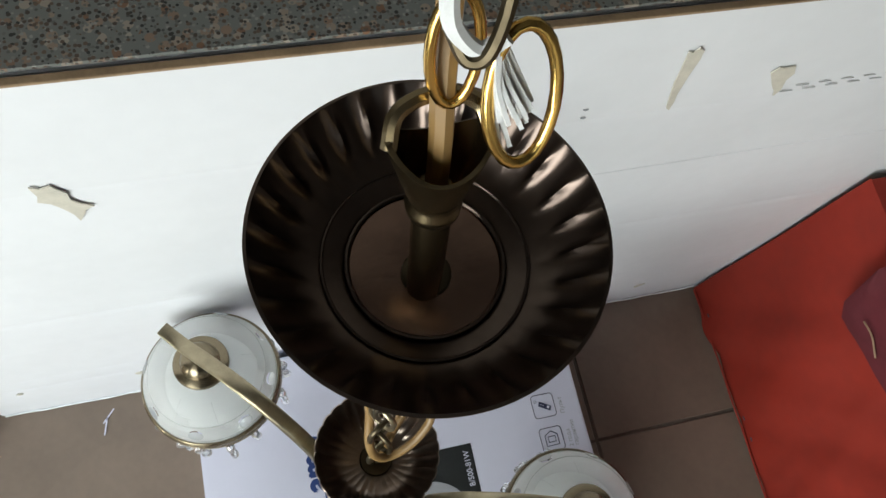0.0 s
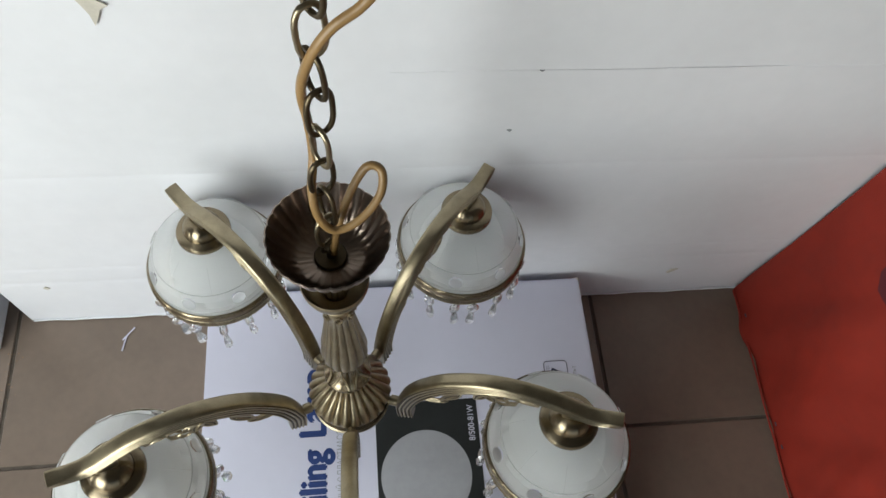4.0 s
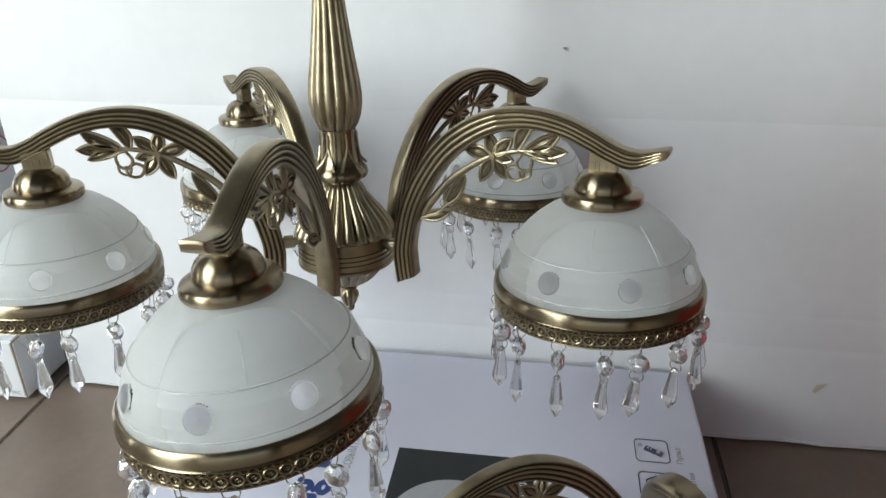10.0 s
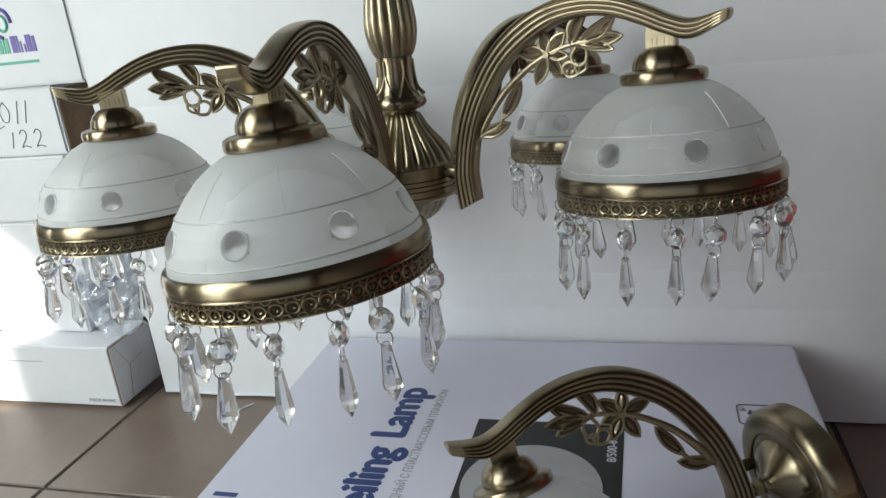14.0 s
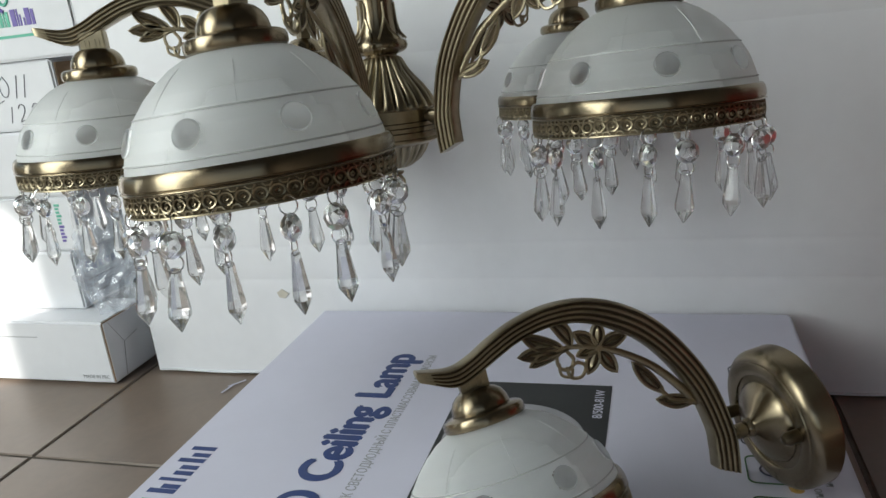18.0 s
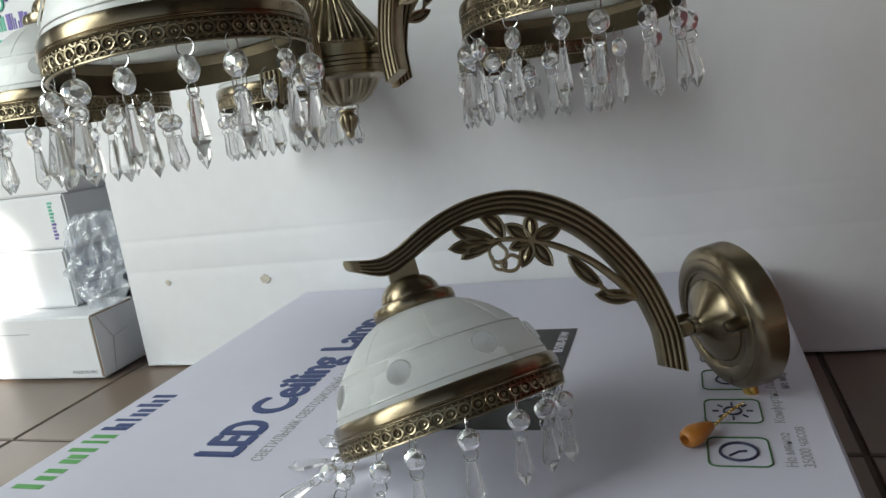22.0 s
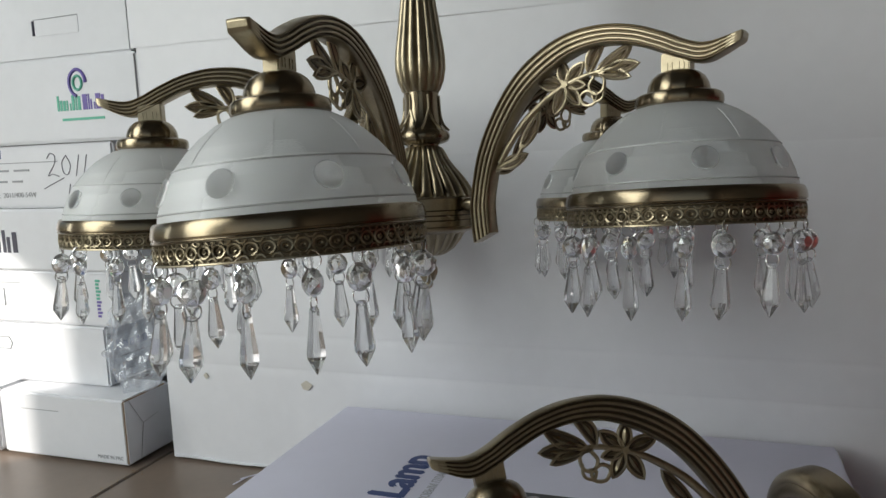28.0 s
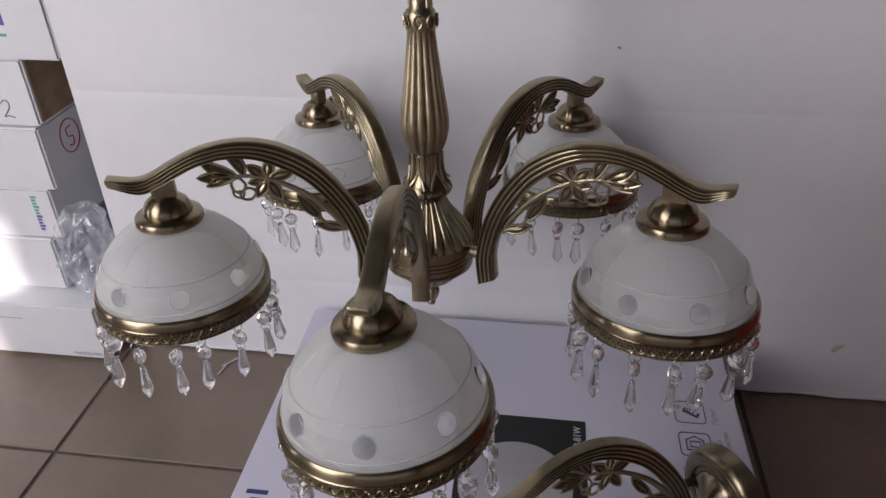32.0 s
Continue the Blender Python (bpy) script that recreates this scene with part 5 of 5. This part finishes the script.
    part("cup_ring", Build().add(*lathe([(0.0, 0.3605), (0.011, 0.3605), (0.0118, 0.359), (0.0118, 0.3575)], 32)).done("cup_ring", PATINA, 40), t)
    part("eye_bolt", Build().add(*loop(0.0062, 0.0014), 0, pose(0, 0, 0.374, 0, 0, 40)).add(*tube([(0, 0, 0.358), (0, 0, 0.3685)], 0.0032, 8)).done("eye_bolt", PATINA), t)
    # chain: oval links, alternately turned
    zs = [0.3935 + 0.0298 * k for k in range(8)]
    for k, z in enumerate(zs):
        L, W = (0.0166, 0.0082) if k < 7 else (0.0182, 0.0088)
        pts = []
        for q in range(20):
            a = 2 * math.pi * q / 20
            ca, sa = math.cos(a), math.sin(a)
            pts.append((W * (abs(ca) ** 0.75) * (1 if ca > 0 else -1), 0, L * (abs(sa) ** 0.75) * (1 if sa > 0 else -1)))
        part("chain_link", Build().add(*tube(pts, 0.0018, 7, True)).done("chain_link", PATINA if k % 3 else BRASS, 60), t, "", Matrix.Translation(hang_at(0.001 * math.sin(k * 2), 0, z)) @ pose(0, 0, 0, 2 * math.sin(k), 3 * math.sin(k * 1.7), 35 + 90 * (k % 2) + 6 * math.sin(k * 3)))
    part("hook_body", Build().add(*lathe([(0.0, 0.653), (0.0034, 0.6535), (0.0042, 0.66), (0.0056, 0.666), (0.0072, 0.67), (0.0077, 0.674), (0.0077, 0.69), (0.0073, 0.692), (0.0068, 0.6925), (0.0062, 0.694), (0.0062, 0.712)], 32)).add(*loop(0.0058, 0.0016), 0, pose(0, 0, 0.6505, 0, 0, 30)).done("hook_body", BRASS, 40), t, "brass hook body", Matrix.Translation(hang_at(0.002, -0.003, 0.646) - Vector((0, 0, 0.67))))
    part("set_screw", Build().add(*tube([(0.006, -0.002, 0.674), (0.0135, -0.004, 0.674)], 0.0022, 8)).add(*tube([(0.0115, -0.0035, 0.674), (0.0135, -0.004, 0.674)], 0.0036, 10)).done("set_screw", PATINA), t, "", Matrix.Translation(hang_at(0.002, -0.003, 0.646) - Vector((0, 0, 0.67))))
    cord = [(0.005, 0.002, 0.668), (0.013, -0.001, 0.659), (0.025, -0.002, 0.648), (0.0335, -0.002, 0.635), (0.032, -0.001, 0.625), (0.023, -0.0025, 0.611), (0.01, -0.0041, 0.598), (0, -0.0041, 0.578), (-0.0065, -0.0014, 0.552), (-0.0085, 0.0052, 0.524), (-0.007, 0.0112, 0.494), (-0.0055, 0.0083, 0.466), (-0.0075, -0.0029, 0.442), (-0.004, -0.0075, 0.42), (0.006, -0.007, 0.404), (0.022, -0.003, 0.41), (0.035, 0.006, 0.424), (0.036, 0.016, 0.436), (0.026, 0.018, 0.437), (0.014, 0.01, 0.415), (0.006, 0.003, 0.385), (0.003, 0.001, 0.362)]
    part("cord", Build().add(*tube(spline([hang_at(x, y, z if z < 0.5 else 0.5 + 0.8 * (z - 0.5)) for x, y, z in cord], 6), 0.0029, 8)).done("cord", CORD, 60), t, "brown insulated cord")
    # ceiling cup that hangs open above the chain
    c = TOP @ pose(0.004, -0.0055, -0.0005)
    prof = [(0.0075, 0.7042), (0.0235, 0.705), (0.032, 0.7078), (0.0385, 0.7135), (0.0443, 0.7207), (0.0481, 0.7262), (0.049, 0.728), (0.048, 0.7283), (0.0469, 0.7258), (0.0432, 0.7206), (0.0396, 0.7162), (0.0365, 0.713), (0.031, 0.7092), (0.0236, 0.7066), (0.0229, 0.706), (0.0068, 0.7056)]
    part("ceiling_cup", Build().add(*lathe(prof, 224, 28, [0, 0, 0, 0, 0, 0, 0, 0, 0.045, 0.06, 0.035, 0.008, 0, 0, 0, 0])).done("ceiling_cup", [DARKBRONZE, DARKBRONZE], 60), t, "dark bronze ceiling cup, open side up", c)
    part("cup_floor", Build().add(*lathe([(0.0, 0.7063), (0.0072, 0.7064), (0.021, 0.7068), (0.0226, 0.7064)], 48)).done("cup_floor", CUPFLOOR, 40), t, "reddish bronze floor of the cup", c)
    for r, z, w in ((0.0228, 0.7071, 0.0007), (0.0298, 0.7092, 0.0005)):
        part("bead_ring", Build().add(*tube([(r * math.cos(q * math.pi / 36), r * math.sin(q * math.pi / 36), z) for q in range(72)], w, 6, True)).done("bead_ring", DARKBRONZE), t, "", c)
    # dark disc added for the dark of the hole the stem enters
    part("hole_disc", Build().add(*lathe([(0.0, 0.7085), (0.0062, 0.7085), (0.0072, 0.7078), (0.0074, 0.7066)], 32)).done("hole_disc", PATINA, 40), t, "dark round disc in place of the hole in the cup floor", TOP @ pose(0.0035, -0.0088, -0.0005))
    c = TOP @ pose(0.002, -0.0114, 0.7105, -6.5)  @ pose(0, 0, -0.705)
    v, f, mi = lathe([(0.005, 0.7), (0.005, 0.7395), (0.0066, 0.741), (0.007, 0.744), (0.0062, 0.7455), (0.0066, 0.748), (0.0075, 0.751), (0.0092, 0.757), (0.0104, 0.762), (0.0108, 0.7645), (0.0098, 0.765), (0.0085, 0.76), (0.006, 0.753), (0.004, 0.75), (0.0, 0.75)], 40)
    v = [(x * (1 + 0.12 * (z > 0.752)), y * (1 - 0.2 * (z > 0.752)), z + (0.004 * (2 * (x / max(1e-6, math.hypot(x, y))) ** 2 - 1) if z > 0.755 else 0)) for x, y, z in v]
    part("stem_tube", Build().add(v, f, mi).done("stem_tube", STEMBRASS, 45), t, "brass stem with a flared mouth", c)
    part("loop_bar", Build().add(*tube(spline([(-0.0112, 0, 0.766), (-0.0085, 0.004, 0.7725), (0, 0.006, 0.7745), (0.0085, 0.004, 0.7725), (0.0112, 0, 0.766)], 5), 0.0019, 8)).done("loop_bar", STEMBRASS), t, "", c)
    part("cord_end", Build().add(*tube(spline([(0, 0, 0.72), (0.0005, 0.001, 0.76), (0.001, 0.006, 0.785), (0.003, 0.013, 0.83), (0.005, 0.018, 0.9), (0.005, 0.02, 1.0)], 6), 0.0028, 8)).done("cord_end", CORD), t, "brown insulated cord", c)
    for k, (x, y, z, L, W, rx, rz, w) in enumerate(((0.0128, -0.0125, 0.7955, 0.0146, 0.0068, -22, 6, 0.0013), (0.0036, 0.0005, 0.794, 0.0135, 0.005, -10, 4, 0.0012))):
        pts = [(W * math.cos(q * 0.2618), 0, L * math.sin(q * 0.2618)) for q in range(24)]
        part("gold_ring", Build().add(*tube(pts, w, 8, True)).done("gold_ring", GOLD, 60), t, "polished gold oval ring", TOP @ pose(x, y, z, rx, 0, rz))
    part("dark_hook", Build().add(*tube(spline([(0.0, 0.012, 1.0), (0.006, 0.006, 0.86), (0.009, -0.004, 0.822), (0.006, -0.01, 0.808), (0.002, -0.01, 0.805), (-0.001, -0.006, 0.81)], 6), 0.0014, 8)).done("dark_hook", PATINA), t, "", TOP)
    b = Build()
    for k in range(34):
        a = k * 2.4
        p0 = Vector((0.0075, -0.008, 0.808))
        p2 = p0 + Vector((0.0035 + 0.0035 * math.cos(a), -0.005 + 0.003 * math.sin(a), -0.013 - 0.012 * ((k * 7) % 5) / 5))
        p1 = (p0 + p2) / 2 + Vector((0.0015 * math.sin(a), 0.0015 * math.cos(a), 0.0))
        b.add(*tube(spline([p0, p1, p2], 4), 0.0006, 4))
    b.add(*tube(spline([(-0.002, -0.006, 0.82), (-0.001, -0.008, 0.812), (0.004, -0.009, 0.806), (0.0085, -0.009, 0.809)], 5), 0.0017, 7))
    part("string", b.done("string", STRING), t, "frayed white string tied round the rings", TOP, "stuff")
    # five arms
    hang = Matrix.Identity(4)
    for k in range(5):
        pm = Matrix.Rotation(radians(ARM_ANGLES[k]), 4, "Z")
        sag = Matrix.Translation((0.05, 0, 0.0668)) @ Matrix.Rotation(radians(ARM_SAG[k]), 4, "Y") @ Matrix.Translation((-0.05, 0, -0.0668))
        big = (1.045, 1.025, 1.025, 1.025, 1.045)[k]
        grow = Matrix.Translation((0.202, 0, 0.134)) @ Matrix.Scale(big, 4) @ Matrix.Translation((-0.202, 0, -0.134))
        lamp_arm(t, pm @ sag @ Matrix.Translation((0.063 if k == 4 else 0.058, 0, 0.0405)) @ grow, hang, (0.045, 1.33, 2.0, 2.9, 4.01)[k], None, (-1.7, -1.9, -1.0, -1.0, -2.4)[k], (3.4, -1.6, 0, 0, -1.2)[k], SEAT[k], 0.974 / big, first=0.2 + 0.9 * k)
        part("pin", Build().add(*tube([(0.038, 0, 0.068), (0.0615, 0, 0.068)], 0.0038, 12)).add(*tube([(0.0435, 0, 0.068), (0.0515, 0, 0.068)], 0.0056, 14)).done("pin", BRASS, 40), t, "", pm)
    return t


chandelier()


# ---- wall lamp that lies on the carton ----
SC = Matrix(((-0.8565, 0.4725, -0.1922, 0.266), (-0.5021, -0.8473, 0.154, -0.3496), (-0.0904, 0.2292, 0.966, 0.1286), (0, 0, 0, 1)))


def wall_lamp():
    t = thing("wall_lamp", "antique brass wall lamp with frosted shade lying on a white carton", "wall lamp", m=SC)
    inv = SC.inverted()

    def lying(at, k, an):
        """Pendants slump on the carton: bead hangs, drop lies outwards."""
        w = SC @ at
        room = w.translation.z - BZ
        out = Vector((math.cos(an), math.sin(an), 0))
        d = (w.to_3x3() @ Vector((1, 0, 0)))
        d.z = 0
        d.normalize()
        if d.x > -0.75 and d.y < 0.75:
            d = (d * 0.3 + Vector((0.05 * math.sin(k * 2.7), -1, 0))).normalized()
        lean = math.acos(max(0.0, min(1, (room - 0.006) / 0.045)))
        lean = max(0.05, lean)
        ax = Vector((0, 0, 1)).cross(d)
        rot = Matrix.Rotation(-lean, 4, ax)
        p = inv @ (Matrix.Translation(w.translation) @ rot @ Matrix.Rotation(math.atan2(d.y, d.x) + math.pi / 2 + 0.4 * math.sin(k * 3.1), 4, "Z"))
        return p @ Matrix.Scale(0.87, 4), Matrix.Identity(4)

    lamp_arm(t, Matrix.Identity(4), None, 0.35, lying, 2.3, 12.45, (0.0042, 0, -0.0012), 0.927, 0.96)
    part("pin", Build().add(*tube([(-0.018, 0, 0.027), (0.004, 0, 0.027)], 0.0036, 12)).add(*tube([(-0.011, 0, 0.027), (-0.005, 0, 0.027)], 0.0052, 14)).done("pin", BRASS, 40), t)
    rot = pose(-0.012, 0, 0.027, 0, -90, 0)
    prof = [(0.0, 0.0005), (0.0062, 0.0005), (0.0068, 0.0018), (0.0068, 0.0045), (0.0085, 0.0058), (0.014, 0.0078), (0.0205, 0.0108), (0.0262, 0.0142), (0.0292, 0.0168), (0.0296, 0.0182), (0.0338, 0.0186), (0.0342, 0.0176), (0.0352, 0.017), (0.0405, 0.0172), (0.0432, 0.0178), (0.0436, 0.0186), (0.0462, 0.019), (0.0488, 0.0205), (0.0505, 0.0228), (0.051, 0.0255), (0.051, 0.038), (0.0498, 0.0395), (0.0, 0.0395)]
    part("back_plate", Build().add(*lathe([(r * 0.99, z) for r, z in prof], 72)).done("back_plate", TURNED, 35), t, "round brushed brass back plate", rot)
    for y in (0.034, -0.034):
        part("cap_nut", Build().add(*lathe([(0.0, -0.0075), (0.003, -0.0068), (0.0046, -0.004), (0.0046, 0.0), (0.0046, 0.006)], 20)).done("cap_nut", PATINA, 40), t, "", pose(-0.012, y, 0.027, 0, -90, 0) @ pose(0, 0, 0.0125))
    # outlet of the pull switch and its chain
    part("switch_nut", Build().add(*tube([(-0.042, 0.0, -0.0225), (-0.042, 0.0, -0.0345)], 0.0052, 10)).done("switch_nut", GOLD, 40), t, "small brass outlet nut")
    chain = part("pull_chain", Build().add(*tube([(-0.042, 0, -0.033), (-0.042, 0, -0.0355)], 0.0015, 6)).done("pull_chain", GOLD), t, "ball chain")
    p0, p1 = SC @ Vector((-0.042, 0, -0.034)), Vector((0.2785, -0.3975, BZ + 0.0045))
    n = 17
    ball = Build().add(*lathe([(0.0002, -0.0012), (0.0009, -0.0008), (0.0012, 0), (0.0009, 0.0008), (0.0002, 0.0012)], 8)).done("chain_ball", GOLD, 60)
    for k in range(n):
        q = k / (n - 1)
        p = p0.lerp(p1, q)
        p.z = p0.z + (p1.z - p0.z) * (1 - (1 - q) ** 2.4)
        part("chain_ball", ball, chain, "", inv @ Matrix.Translation(p))
    kn = Build().add(*lathe([(0.0, -0.001), (0.0028, -0.0008), (0.0038, 0.002), (0.0058, 0.009), (0.0068, 0.0155), (0.0062, 0.0205), (0.0046, 0.0232), (0.0032, 0.0238), (0.0028, 0.021), (0.0026, 0.012), (0.0, 0.012)], 24)).done("knob", KNOB, 50)
    d = Vector((-0.62, -0.78, 0.0)).normalized()
    part("knob", kn, t, "orange wooden pull knob", inv @ Matrix.Translation(p1 + Vector((0, 0, 0.0025))) @ d.to_track_quat("Z", "Y").to_matrix().to_4x4())
    return t


wall_lamp()


# ---- floor tiles ----
def tiles():
    g = 0.0024
    b = Build()
    s = TS - 2 * g
    h = s / 2
    v = [(-h, -h, -0.002), (h, -h, -0.002), (h, h, -0.002), (-h, h, -0.002)]
    e = h - 0.0012
    v += [(-e, -e, 0), (e, -e, 0), (e, e, 0), (-e, e, 0)]
    b.add(v, [(4, 5, 6, 7), (0, 1, 5, 4), (1, 2, 6, 5), (2, 3, 7, 6), (3, 0, 4, 7)])
    me = b.done("tile", TILE, 0)
    for i in range(-7, 5):
        for j in range(-9, 3):
            x, y = JX + (i + 0.5) * TS, JY + (j + 0.5) * TS
            if X0 - 0.1 < x < X1 + 0.1 and Y0 < y < 0.4:
                part("tile", me, floor, "", pose(x, y, -0.0002 + 0.0003 * noise.noise((i * 1.3, j * 2.1, 0)), 0, 0, 0))


tiles()
